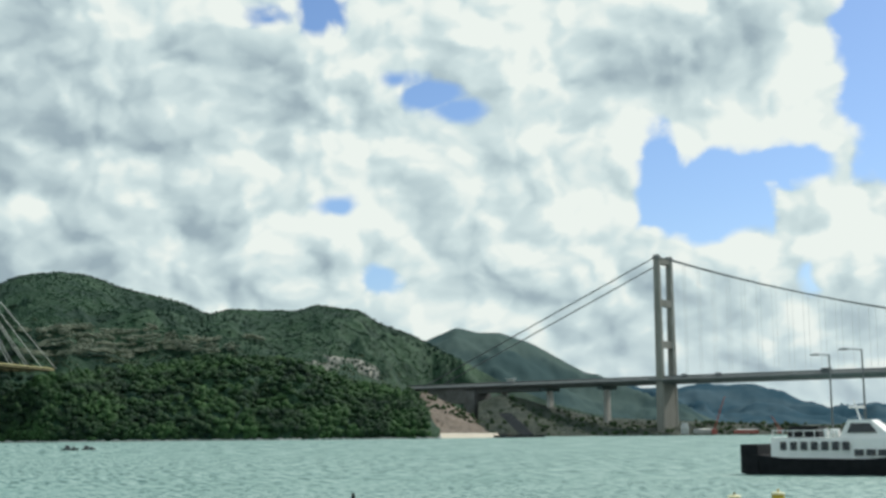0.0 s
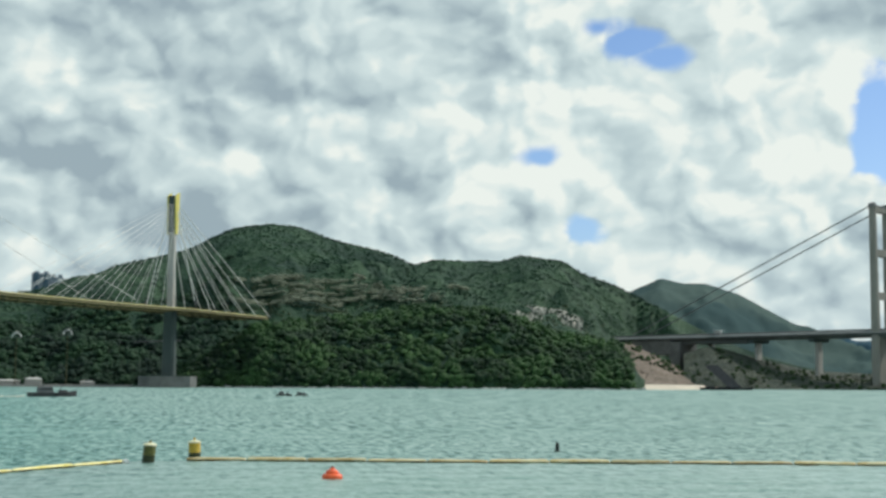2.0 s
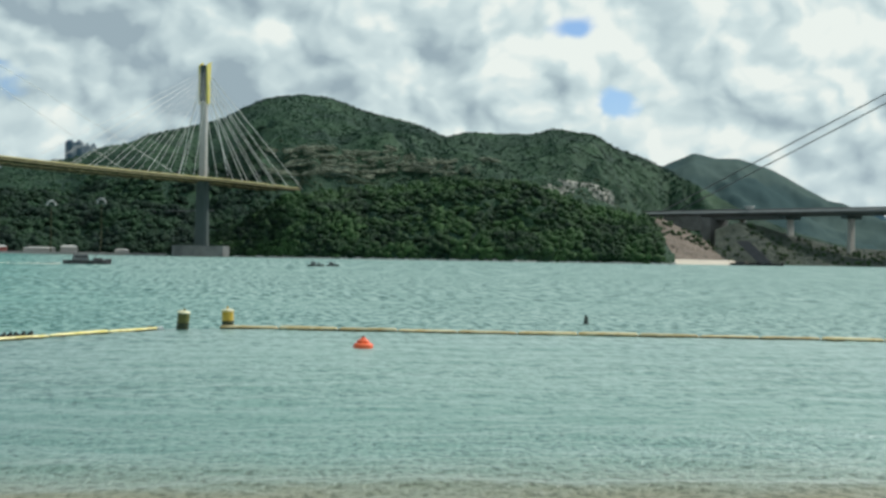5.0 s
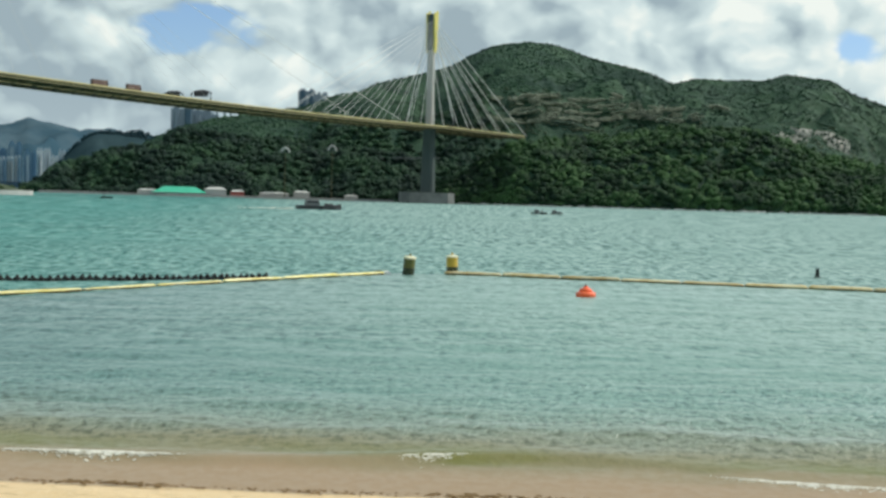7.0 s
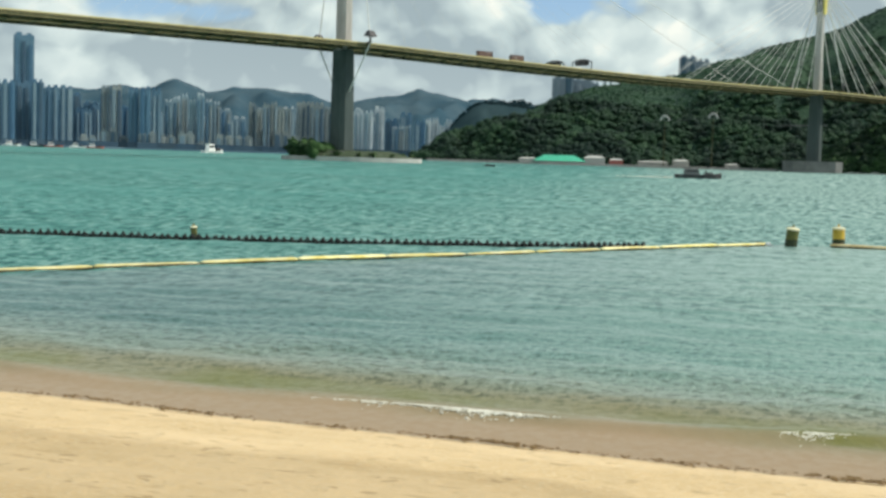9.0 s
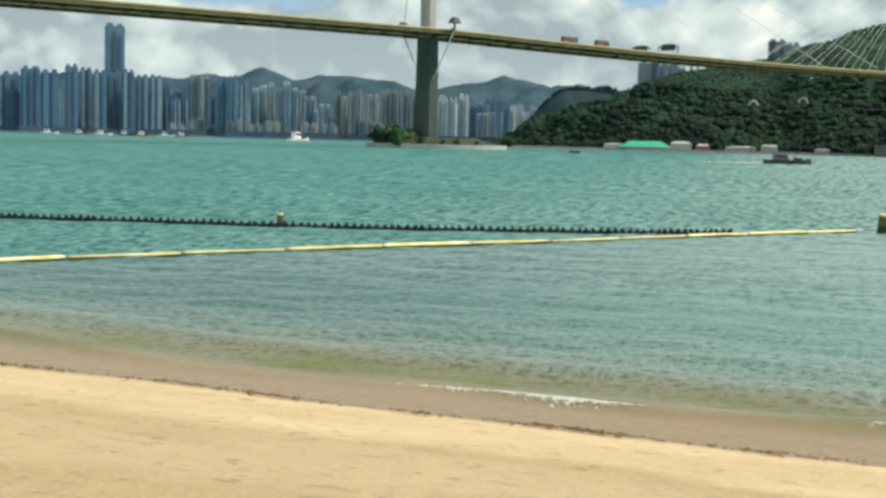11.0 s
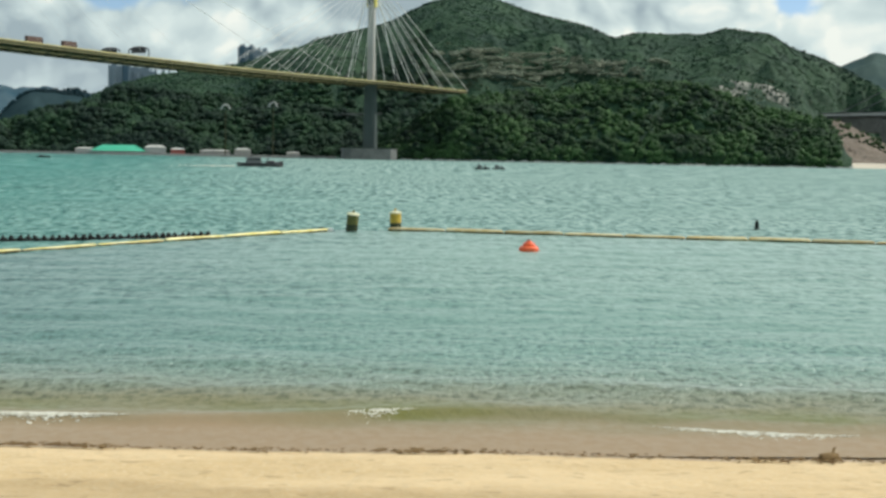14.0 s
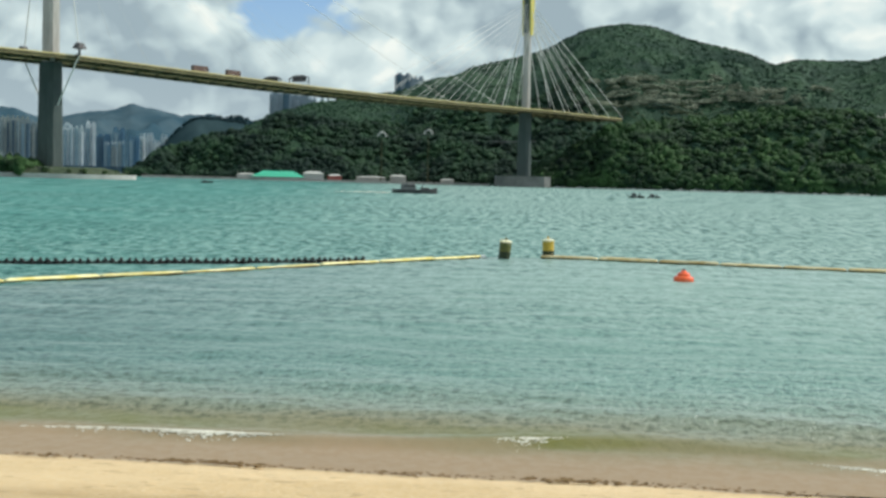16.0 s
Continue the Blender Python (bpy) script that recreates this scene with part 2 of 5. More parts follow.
    share = blend(calm, share, g.m("MULTIPLY", grazing, g.m("MULTIPLY", g.ramp(chop, 0.36, 0.62, 0.46, 0.74), g.ramp(edge, 20.0, 27.0, 0.6, 1.0))))
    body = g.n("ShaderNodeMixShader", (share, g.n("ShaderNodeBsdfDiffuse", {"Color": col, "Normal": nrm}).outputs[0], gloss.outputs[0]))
    g.n("ShaderNodeOutputMaterial", (body.outputs[0],))
    return m


def sand_material():
    m, g = material("beach_sand")
    pos = g.n("ShaderNodeNewGeometry").outputs["Position"]
    sep = g.n("ShaderNodeSeparateXYZ", (pos,))
    y = g.m("ADD", sep.outputs[1], g.m("MULTIPLY", sep.outputs[0], 0.06))
    long = g.v("MULTIPLY", pos, (0.35, 1.0, 1.0))
    a = g.ramp(g.noise(long, 0.5, 5.0, 0.6), 0.35, 0.65)
    b = g.noise(pos, 14.0, 5.0, 0.7)
    dry = g.mix(a, (0.585, 0.425, 0.228), (0.685, 0.512, 0.298))
    dry = g.mix(g.ramp(b, 0.45, 0.75), dry, (0.68, 0.55, 0.36))
    # shade in dents and footprints, painted as darker sand without relief
    dent_shade = g.ramp(g.noise(long, 2.2, 4.0, 0.6), 0.60, 0.72)
    dry = g.mix(g.m("MULTIPLY", dent_shade, 0.45), dry, (0.38, 0.27, 0.14))
    step_shade = g.ramp(g.noise(g.v("MULTIPLY", pos, (0.8, 1.6, 1.0)), 3.4, 2.0, 0.5), 0.63, 0.70)
    dry = g.mix(g.m("MULTIPLY", step_shade, 0.6), dry, (0.34, 0.235, 0.12))
    # darker sand on the near side of a ragged line
    near_dark = g.ramp(g.m("ADD", y, g.m("MULTIPLY", g.m("SUBTRACT", g.noise(pos, 0.3, 4.0, 0.6), 0.5), 2.5)), 15.7, 14.5)
    dry = g.mix(g.m("MULTIPLY", near_dark, 0.75), dry, g.v("MULTIPLY", dry, (0.72, 0.70, 0.66)))
    edge = g.m("ADD", y, g.m("MULTIPLY", g.m("SUBTRACT", g.noise(pos, 0.45, 4.0, 0.6), 0.5), 1.0))
    wet = g.ramp(edge, 18.95, 19.25)
    col = g.mix(wet, dry, (0.40, 0.29, 0.185))
    h = g.m("ADD", g.m("MULTIPLY", g.noise(pos, 3.0, 5.0, 0.6), 0.08), g.m("MULTIPLY", b, 0.01))
    nrm = g.n("ShaderNodeBump", {"Height": h, "Strength": 0.7, "Distance": 1.0}).outputs[0]
    g.n("ShaderNodeOutputMaterial", (g.n("ShaderNodeBsdfPrincipled", {"Base Color": col, "Roughness": g.ramp(wet, 0, 1, 0.9, 0.42),
        "Specular IOR Level": 0.3, "Normal": nrm}).outputs[0],))
    return m


def tower_block(name, wall, wall2, glass, floor=3.0, bay=3.4, share=0.38):
    """Distant housing: storeys of glass and wall, the blue of haze put into their colours."""
    m, g = material(name)
    geo = g.n("ShaderNodeNewGeometry")
    s = g.n("ShaderNodeSeparateXYZ", (geo.outputs["Position"],))
    row = g.m("FRACT", g.m("DIVIDE", s.outputs[2], floor))
    colm = g.m("FRACT", g.m("DIVIDE", g.m("ADD", s.outputs[0], g.m("MULTIPLY", s.outputs[1], 0.35)), bay))
    win = g.m("MULTIPLY", g.m("LESS_THAN", row, 0.55), g.m("LESS_THAN", colm, share))
    r = g.n("ShaderNodeObjectInfo").outputs["Random"]
    base = g.mix(r, wall, wall2)
    base = g.mix(g.ramp(g.noise(geo.outputs["Position"], 0.05, 4.0, 0.6), 0.4, 0.7), base, g.v("MULTIPLY", base, (0.82, 0.84, 0.86)))
    col = g.mix(win, base, glass)
    g.n("ShaderNodeOutputMaterial", (g.n("ShaderNodeBsdfPrincipled", {"Base Color": col, "Roughness": 0.6}).outputs[0],))
    return m


def boom_plastic(name, colour, other, vary):
    """Sun-bleached plastic floats with a film of weed where they sit in the water."""
    m, g = material(name)
    pos = g.n("ShaderNodeNewGeometry").outputs["Position"]
    z = g.n("ShaderNodeSeparateXYZ", (pos,)).outputs[2]
    f = g.ramp(g.noise(pos, 0.9, 5.0, 0.6), 0.36, 0.64)
    r = g.n("ShaderNodeObjectInfo").outputs["Random"]
    col = g.n("ShaderNodeHueSaturation", {"Value": g.ramp(r, 0, 1, 1 - vary, 1 + vary, False), "Color": g.mix(f, colour, other)}).outputs[0]
    weed = g.ramp(g.m("ADD", z, g.m("MULTIPLY", g.noise(g.v("MULTIPLY", pos, (0.5, 0.5, 1.0)), 0.8, 3.0, 0.6), -0.16)), 0.02, -0.02)
    col = g.mix(weed, col, g.mix(g.noise(pos, 0.4, 3.0, 0.6), (0.16, 0.10, 0.025), (0.022, 0.030, 0.012)))
    g.n("ShaderNodeOutputMaterial", (g.n("ShaderNodeBsdfPrincipled", {"Base Color": col, "Roughness": 0.55, "Specular IOR Level": 0.4}).outputs[0],))
    return m


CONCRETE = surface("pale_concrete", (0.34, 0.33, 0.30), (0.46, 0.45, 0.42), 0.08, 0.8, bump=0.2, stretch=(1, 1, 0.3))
# grey-green, with the shade on the mast shafts put into the tone
CONCRETE_GREEN = surface("shaded_green_concrete", (0.042, 0.062, 0.062), (0.076, 0.100, 0.096), 0.07, 0.85, bump=0.2, stretch=(1, 1, 0.25))
CONCRETE_DARK = surface("dark_concrete", (0.12, 0.125, 0.12), (0.19, 0.195, 0.19), 0.1, 0.85, bump=0.2)
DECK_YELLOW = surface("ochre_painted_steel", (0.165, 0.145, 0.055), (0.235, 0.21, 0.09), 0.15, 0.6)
# brown steel, its colour darkened for the shade under the deck
DECK_UNDER = surface("shaded_brown_steel", (0.05, 0.048, 0.024), (0.085, 0.08, 0.04), 0.2, 0.7)
GOLD = surface("golden_cladding", (0.58, 0.50, 0.10), (0.66, 0.60, 0.20), 0.2, 0.5)
STAY = surface("stay_sheath", (0.62, 0.64, 0.61), (0.72, 0.73, 0.69), 0.1, 0.5)
STEEL_GREY = surface("grey_painted_steel", (0.115, 0.13, 0.13), (0.17, 0.185, 0.185), 0.05, 0.6)
DARK_STEEL = surface("dark_steel", (0.03, 0.032, 0.035), (0.06, 0.06, 0.065), 0.3, 0.6)
WHITE_PAINT = surface("white_paint", (0.74, 0.75, 0.74), (0.82, 0.82, 0.80), 0.6, 0.5)
FAR_WHITE = surface("chalky_render", (0.36, 0.37, 0.36), (0.52, 0.52, 0.49), 0.1, 0.8)
HULL_BLACK = surface("black_hull_paint", (0.006, 0.007, 0.009), (0.016, 0.016, 0.019), 0.8, 0.5, spec=0.15)
GLASS_DARK = surface("dark_window_glass", (0.012, 0.016, 0.02), (0.03, 0.035, 0.04), 0.6, 0.12, spec=0.6)
RED_PAINT = surface("red_paint", (0.32, 0.085, 0.07), (0.42, 0.12, 0.095), 0.4, 0.5)
RUST_PAINT = surface("rust_brown_paint", (0.10, 0.062, 0.052), (0.15, 0.09, 0.072), 0.4, 0.6)
GREEN_ROOF = surface("green_sheet_roof", (0.03, 0.36, 0.22), (0.06, 0.46, 0.30), 0.12, 0.5)
BUOY_YELLOW = surface("sun_bleached_yellow_plastic", (0.44, 0.28, 0.03), (0.60, 0.42, 0.06), 3.0, 0.5, bump=0.15)
BUOY_CREAM = surface("bleached_buoy_top", (0.72, 0.66, 0.40), (0.84, 0.80, 0.60), 4.0, 0.6)
ALGAE = surface("algae_film", (0.018, 0.028, 0.012), (0.05, 0.06, 0.025), 5.0, 0.6)
# yellow plastic taken down to olive, shadow on a drum put into its colour
BUOY_OLIVE = surface("dark_olive_plastic", (0.06, 0.07, 0.02), (0.17, 0.16, 0.04), 4.0, 0.6)
ORANGE = surface("orange_plastic", (0.85, 0.10, 0.03), (0.92, 0.17, 0.06), 3.0, 0.45)
BOOM_CREAM = boom_plastic("faded_boom_float", (0.66, 0.47, 0.20), (0.84, 0.72, 0.44), 0.30)
BOOM_YELLOW = boom_plastic("yellow_boom_float", (0.66, 0.56, 0.16), (0.86, 0.80, 0.44), 0.18)
BLACK_FLOAT = surface("black_net_float", (0.004, 0.006, 0.006), (0.014, 0.016, 0.016), 3.0, 0.6, vary=0.3, spec=0.2)
WRACK = surface("dried_seaweed", (0.13, 0.082, 0.04), (0.27, 0.185, 0.095), 6.0, 0.95, spec=0.1)
FOAM = surface("sea_foam", (0.66, 0.64, 0.54), (0.80, 0.79, 0.70), 6.0, 0.7, bump=0.6)
BARE_EARTH = surface("bare_cut_earth", (0.105, 0.085, 0.066), (0.180, 0.145, 0.115), 0.03, 0.9, bump=0.5, bump_scale=0.3)
SHORE_SAND = surface("far_shore_sand", (0.50, 0.44, 0.36), (0.62, 0.56, 0.46), 0.05, 0.9)
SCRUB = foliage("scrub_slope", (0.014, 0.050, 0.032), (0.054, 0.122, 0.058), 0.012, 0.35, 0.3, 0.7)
# dark leaf tone lowered to carry the shadows among the headland trees
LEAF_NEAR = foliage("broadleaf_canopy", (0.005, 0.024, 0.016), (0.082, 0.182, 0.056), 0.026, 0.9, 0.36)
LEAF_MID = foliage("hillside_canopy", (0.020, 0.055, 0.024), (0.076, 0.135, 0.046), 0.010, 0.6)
# haze over the upper slopes mixed in as a paler, bluer green
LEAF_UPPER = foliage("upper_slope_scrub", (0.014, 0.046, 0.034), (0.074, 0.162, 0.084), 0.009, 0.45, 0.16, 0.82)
# cloud shadow over this slope is painted as near-black leaf tones
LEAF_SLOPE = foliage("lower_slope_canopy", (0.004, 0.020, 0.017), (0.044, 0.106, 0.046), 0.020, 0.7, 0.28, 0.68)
DRY_SCRUB = foliage("dry_bank_scrub", (0.030, 0.050, 0.038), (0.090, 0.108, 0.076), 0.03, 0.4, 0.3, 0.7)
TERRACE = foliage("dry_terrace_grass", (0.21, 0.255, 0.175), (0.40, 0.43, 0.31), 0.03, 0.5, 0.3, 0.75)
TOWER_GREY = surface("tower_concrete", (0.19, 0.19, 0.165), (0.27, 0.265, 0.235), 0.05, 0.85, bump=0.2, stretch=(1, 1, 0.25))
# paler leaf colour, the sun on the terraces included in it
LEAF_LIGHT = foliage("sunlit_terrace_scrub", (0.070, 0.115, 0.064), (0.170, 0.215, 0.125), 0.02, 0.5)
ROCK = surface("bare_hillside_rock", (0.14, 0.155, 0.13), (0.34, 0.34, 0.30), 0.05, 0.9, bump=0.6, bump_scale=0.2)
DECK_OLIVE = surface("olive_girder_steel", (0.050, 0.050, 0.018), (0.085, 0.08, 0.034), 0.15, 0.7)
DECK_CREAM = surface("cream_parapet_steel", (0.52, 0.46, 0.20), (0.62, 0.56, 0.28), 0.15, 0.6)
WATER = water_material()
SAND = sand_material()
# distance haze is mixed into these colours, lifted and blued
HAZE_BLUE = far_range("hazy_blue_mountain", (0.040, 0.082, 0.112), (0.070, 0.112, 0.138))
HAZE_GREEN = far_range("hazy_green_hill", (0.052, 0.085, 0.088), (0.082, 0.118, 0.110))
# the spur's colour also holds the dark of a cloud shadow
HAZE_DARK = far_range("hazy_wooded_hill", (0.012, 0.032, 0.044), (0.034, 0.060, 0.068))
# flats: wall and glass tones blued in place of haze
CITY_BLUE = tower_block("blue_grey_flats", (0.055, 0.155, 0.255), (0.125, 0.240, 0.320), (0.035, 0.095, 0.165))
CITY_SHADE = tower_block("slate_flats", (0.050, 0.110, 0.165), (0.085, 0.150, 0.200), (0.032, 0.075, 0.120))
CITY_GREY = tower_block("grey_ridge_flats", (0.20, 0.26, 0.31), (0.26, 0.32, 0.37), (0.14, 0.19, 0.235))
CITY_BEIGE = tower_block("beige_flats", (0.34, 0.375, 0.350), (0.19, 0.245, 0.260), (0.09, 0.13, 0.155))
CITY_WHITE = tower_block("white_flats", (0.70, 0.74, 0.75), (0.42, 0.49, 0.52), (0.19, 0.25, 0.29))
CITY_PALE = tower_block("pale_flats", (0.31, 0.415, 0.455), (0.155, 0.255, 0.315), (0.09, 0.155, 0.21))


# ---------------------------------------------------------------- building helpers
class Shape:
    """Vertices and faces in world metres, gathered from simple solids."""

    def __init__(self):
        self.v, self.f = [], []

    def add(self, verts, faces):
        k = len(self.v)
        self.v += [tuple(p) for p in verts]
        self.f += [tuple(k + i for i in q) for q in faces]
        return self

    def prism(self, ring0, ring1):
        """A solid between two rings of as many points."""
        n = len(ring0)
        faces = [(i, (i + 1) % n, n + (i + 1) % n, n + i) for i in range(n)]
        return self.add([*ring0, *ring1], faces + [tuple(range(n - 1, -1, -1)), tuple(range(n, 2 * n))])

    def sweep(self, rings):
        """One solid through a row of rings of as many points."""
        n, k = len(rings[0]), len(rings)
        faces = [(j * n + i, j * n + (i + 1) % n, (j + 1) * n + (i + 1) % n, (j + 1) * n + i) for j in range(k - 1) for i in range(n)]
        return self.add([q for r in rings for q in r], faces + [tuple(range(n - 1, -1, -1)), tuple((k - 1) * n + i for i in range(n))])

    def box(self, c, size, ax=(1, 0), chamfer=0.0, top=1.0):
        """An upright box round c; ax: its first axis in the plan; chamfer: cut corners; top: scale of the upper face."""
        a = Vector((ax[0], ax[1], 0)).normalized()
        b = Vector((-a.y, a.x, 0))
        hx, hy, hz = (s / 2 for s in size)
        k = chamfer
        pts = [(hx, -hy), (hx, hy), (-hx, hy), (-hx, -hy)] if not k else [
            (hx, -hy + k), (hx, hy - k), (hx - k, hy), (-hx + k, hy), (-hx, hy - k), (-hx, -hy + k), (-hx + k, -hy), (hx - k, -hy)]
        c = Vector(c)
        return self.prism([c + a * x + b * y - Vector((0, 0, hz)) for x, y in pts],
                          [c + a * x * top + b * y * top + Vector((0, 0, hz)) for x, y in pts])

    def tube(self, p, q, r0, r1=None, n=8):
        p, q = Vector(p), Vector(q)
        r1 = r0 if r1 is None else r1
        d = (q - p).normalized()
        a = d.orthogonal().normalized()
        b = d.cross(a)
        ring = [(math.cos(6.28319 * i / n), math.sin(6.28319 * i / n)) for i in range(n)]
        return self.prism([p + (a * c + b * s) * r0 for c, s in ring], [q + (a * c + b * s) * r1 for c, s in ring])

    def lathe(self, c, profile, n=20):
        """Turned round an upright axis: profile of (radius, height)."""
        c = Vector(c)
        k = len(self.v)
        for r, z in profile:
            self.v += [(c.x + r * math.cos(6.28319 * i / n), c.y + r * math.sin(6.28319 * i / n), c.z + z) for i in range(n)]
        for j in range(len(profile) - 1):
            self.f += [(k + j * n + i, k + j * n + (i + 1) % n, k + (j + 1) * n + (i + 1) % n, k + (j + 1) * n + i) for i in range(n)]
        self.f += [tuple(k + i for i in range(n - 1, -1, -1)), tuple(k + (len(profile) - 1) * n + i for i in range(n))]
        return self

    def extrude(self, outline, origin, u, w, along, length):
        """An outline in the plane (u, w) drawn out by length along a direction."""
        o, u, w, d = Vector(origin), Vector(u), Vector(w), Vector(along)
        r0 = [o + u * a + w * b for a, b in outline]
        return self.prism(r0, [p + d * length for p in r0])


ROOTS = {}
UP = Vector((0, 0, 1))


def thing(name, base, label, category, group="", kind=""):
    ob = new(name)
    ob.empty_display_size = 0.5
    ob.location = base
    ROOTS[ob] = Vector(base)
    return tagged(ob, label, category, group, kind)


def mesh_of(name, shape, mat, base=(0, 0, 0), smooth=False):
    me = bpy.data.meshes.new(name)
    b = Vector(base)
    me.from_pydata([(p[0] - b.x, p[1] - b.y, p[2] - b.z) for p in shape.v], [], shape.f)
    me.materials.append(mat)
    bm = bmesh.new()
    bm.from_mesh(me)
    bmesh.ops.recalc_face_normals(bm, faces=bm.faces)
    bm.to_mesh(me)
    bm.free()
    if smooth:
        me.shade_smooth()
    return me


def part(name, shape, mat, parent, label="", smooth=False):
    base = ROOTS[parent]
    ob = new(name, mesh_of(name, shape, mat, base, smooth))
    ob.parent = parent
    ROOTS[ob] = base
    return tagged(ob, label)


def single(name, shape, mat, base, label, category, group="", kind="", smooth=False):
    ob = new(name, mesh_of(name, shape, mat, base, smooth))
    ob.location = base
    ROOTS[ob] = Vector(base)
    return tagged(ob, label, category, group, kind)


def grid_mesh(name, pts, mat, smooth=True):
    """A sheet from an array (rows, columns, 3)."""
    r, c = pts.shape[:2]
    i = np.arange(r * c).reshape(r, c)
    quads = np.stack([i[:-1, :-1], i[:-1, 1:], i[1:, 1:], i[1:, :-1]], -1).reshape(-1, 4)
    me = bpy.data.meshes.new(name)
    me.vertices.add(r * c)
    me.vertices.foreach_set("co", pts.reshape(-1).astype(np.float32))
    me.loops.add(len(quads) * 4)
    me.loops.foreach_set("vertex_index", quads.reshape(-1).astype(np.int32))
    me.polygons.add(len(quads))
    me.polygons.foreach_set("loop_start", np.arange(0, len(quads) * 4, 4, dtype=np.int32))
    me.materials.append(mat)
    me.update(calc_edges=True)
    me.validate()
    if smooth:
        me.shade_smooth()
    return me


def place(az, dist, z=0.0):
    a = radians(az)
    return Vector((dist * math.sin(a), dist * math.cos(a), z))


def height(el, dist):
    return EYE.z + dist * math.tan(radians(el))


def waves(x, y, seed, octaves=5, size=100.0, gain=0.55):
    """Smooth random relief, about -1 to 1, from turned sine waves."""
    rng = np.random.RandomState(seed)
    out, amp, total = np.zeros(np.broadcast(x, y).shape), 1.0, 0.0
    for _ in range(octaves):
        for _ in range(4):
            a, ph = rng.uniform(0, 6.283), rng.uniform(0, 6.283)
            k = 6.283 / size * rng.uniform(0.7, 1.4)
            out += amp * 0.5 * np.sin(k * (x * math.cos(a) + y * math.sin(a)) + ph + 1.3 * np.sin(k * 0.7 * (y * math.cos(a) - x * math.sin(a)) + ph * 2))
        total += amp
        amp *= gain
        size *= 0.5
    return out / total


class Hill:
    """A hillside: a crest of (heading, height above the eye in degrees, distance), a foot of (heading, distance, z)."""

    def __init__(self, crest, foot, cols=260, rows=60, rough=6.0, seed=1, power=0.85, back=500.0, size=120.0, jag=0.0):
        az = np.array([c[0] for c in crest], float)
        self.az = np.linspace(az[0], az[-1], cols)
        el = np.interp(self.az, az, [c[1] for c in crest])
        ker = np.ones(5) / 5
        el = np.convolve(np.pad(el, 2, mode="edge"), ker, "valid")
        d1 = np.interp(self.az, az, [c[2] for c in crest])
        z1 = EYE.z + d1 * np.tan(np.radians(el))
        z1 = z1 + jag * waves(d1 * np.radians(self.az), 0 * d1, seed + 7, 5, 260.0)
        d0 = np.interp(self.az, [c[0] for c in foot], [c[1] for c in foot])
        z0 = np.interp(self.az, [c[0] for c in foot], [c[2] for c in foot])
        v = np.linspace(0, 1, rows)[:, None]
        d = d0 + (d1 - d0) * v
        z = z0 + (z1 - z0) * v ** power
        a = np.radians(self.az)[None, :]
        x, y = d * np.sin(a), d * np.cos(a)
        env = np.sin(np.pi * np.clip(v, 0, 1)) ** 0.8
        wx = x + 60 * waves(x, y, seed + 50, 3, size * 1.5)
        ridged = 0.4 - 1.6 * np.abs(waves(wx, y * 0.3, seed, 3, size * 1.5)) + 0.8 * waves(x, y, seed + 100, 5, size * 1.2)
        z = z + rough * ridged * env
        z = np.minimum(z, z0 + (z1 - z0) * np.clip(v * 1.4 + 0.02, 0, 1) + rough * 0.5)
        self.front = np.stack([x, y, np.maximum(z, -1.0)], -1)
        vb = np.linspace(0, 1, 8)[1:, None]
        db = d1 + back * vb
        zb = z1 * (1 - vb ** 1.3) - 2 * vb
        rear = np.stack([db * np.sin(a), db * np.cos(a), zb], -1)
        self.sheet = np.concatenate([self.front, rear])

    def scatter(self, count, rng, lo=0.0, hi=1.0, left=None, right=None):
        r, c = self.front.shape[:2]
        u = rng.uniform(0, c - 1.001, count)
        v = rng.uniform(lo, hi, count) * (r - 1.001)
        i, j = v.astype(int), u.astype(int)
        fu, fv = (u - j)[:, None], (v - i)[:, None]
        f = self.front
        p = (f[i, j] * (1 - fu) + f[i, j + 1] * fu) * (1 - fv) + (f[i + 1, j] * (1 - fu) + f[i + 1, j + 1] * fu) * fv
        if left is not None:
            az = np.interp(u, np.arange(c), self.az)
            p = p[(az > left) & (az < right)]
        return p


def ball(level):
    bm = bmesh.new()
    bmesh.ops.create_icosphere(bm, subdivisions=level, radius=1.0)
    v = np.array([p.co[:] for p in bm.verts])
    f = np.array([[p.index for p in q.verts] for q in bm.faces])
    bm.free()
    return v, f


def crown_template(blobs, level, rng):
    """A tree crown from lobed leaf masses, about 2 wide and 1.6 high, its foot at z = 0."""
    bv, bf = ball(level)
    vs, fs = [], []
    for k in range(blobs):
        r = rng.uniform(0.42, 0.68)
        a = rng.uniform(0, 6.283)
        q = rng.uniform(0.15, 0.62)
        c = np.array([q * math.cos(a), q * math.sin(a), rng.uniform(0.45, 1.15) - 0.25 * q])
        p = bv * (1 + 0.26 * rng.standard_normal((len(bv), 1))) * r * np.array([1, 1, 0.8]) + c
        fs.append(bf + sum(len(w) for w in vs))
        vs.append(p)
    return np.concatenate(vs), np.concatenate(fs)


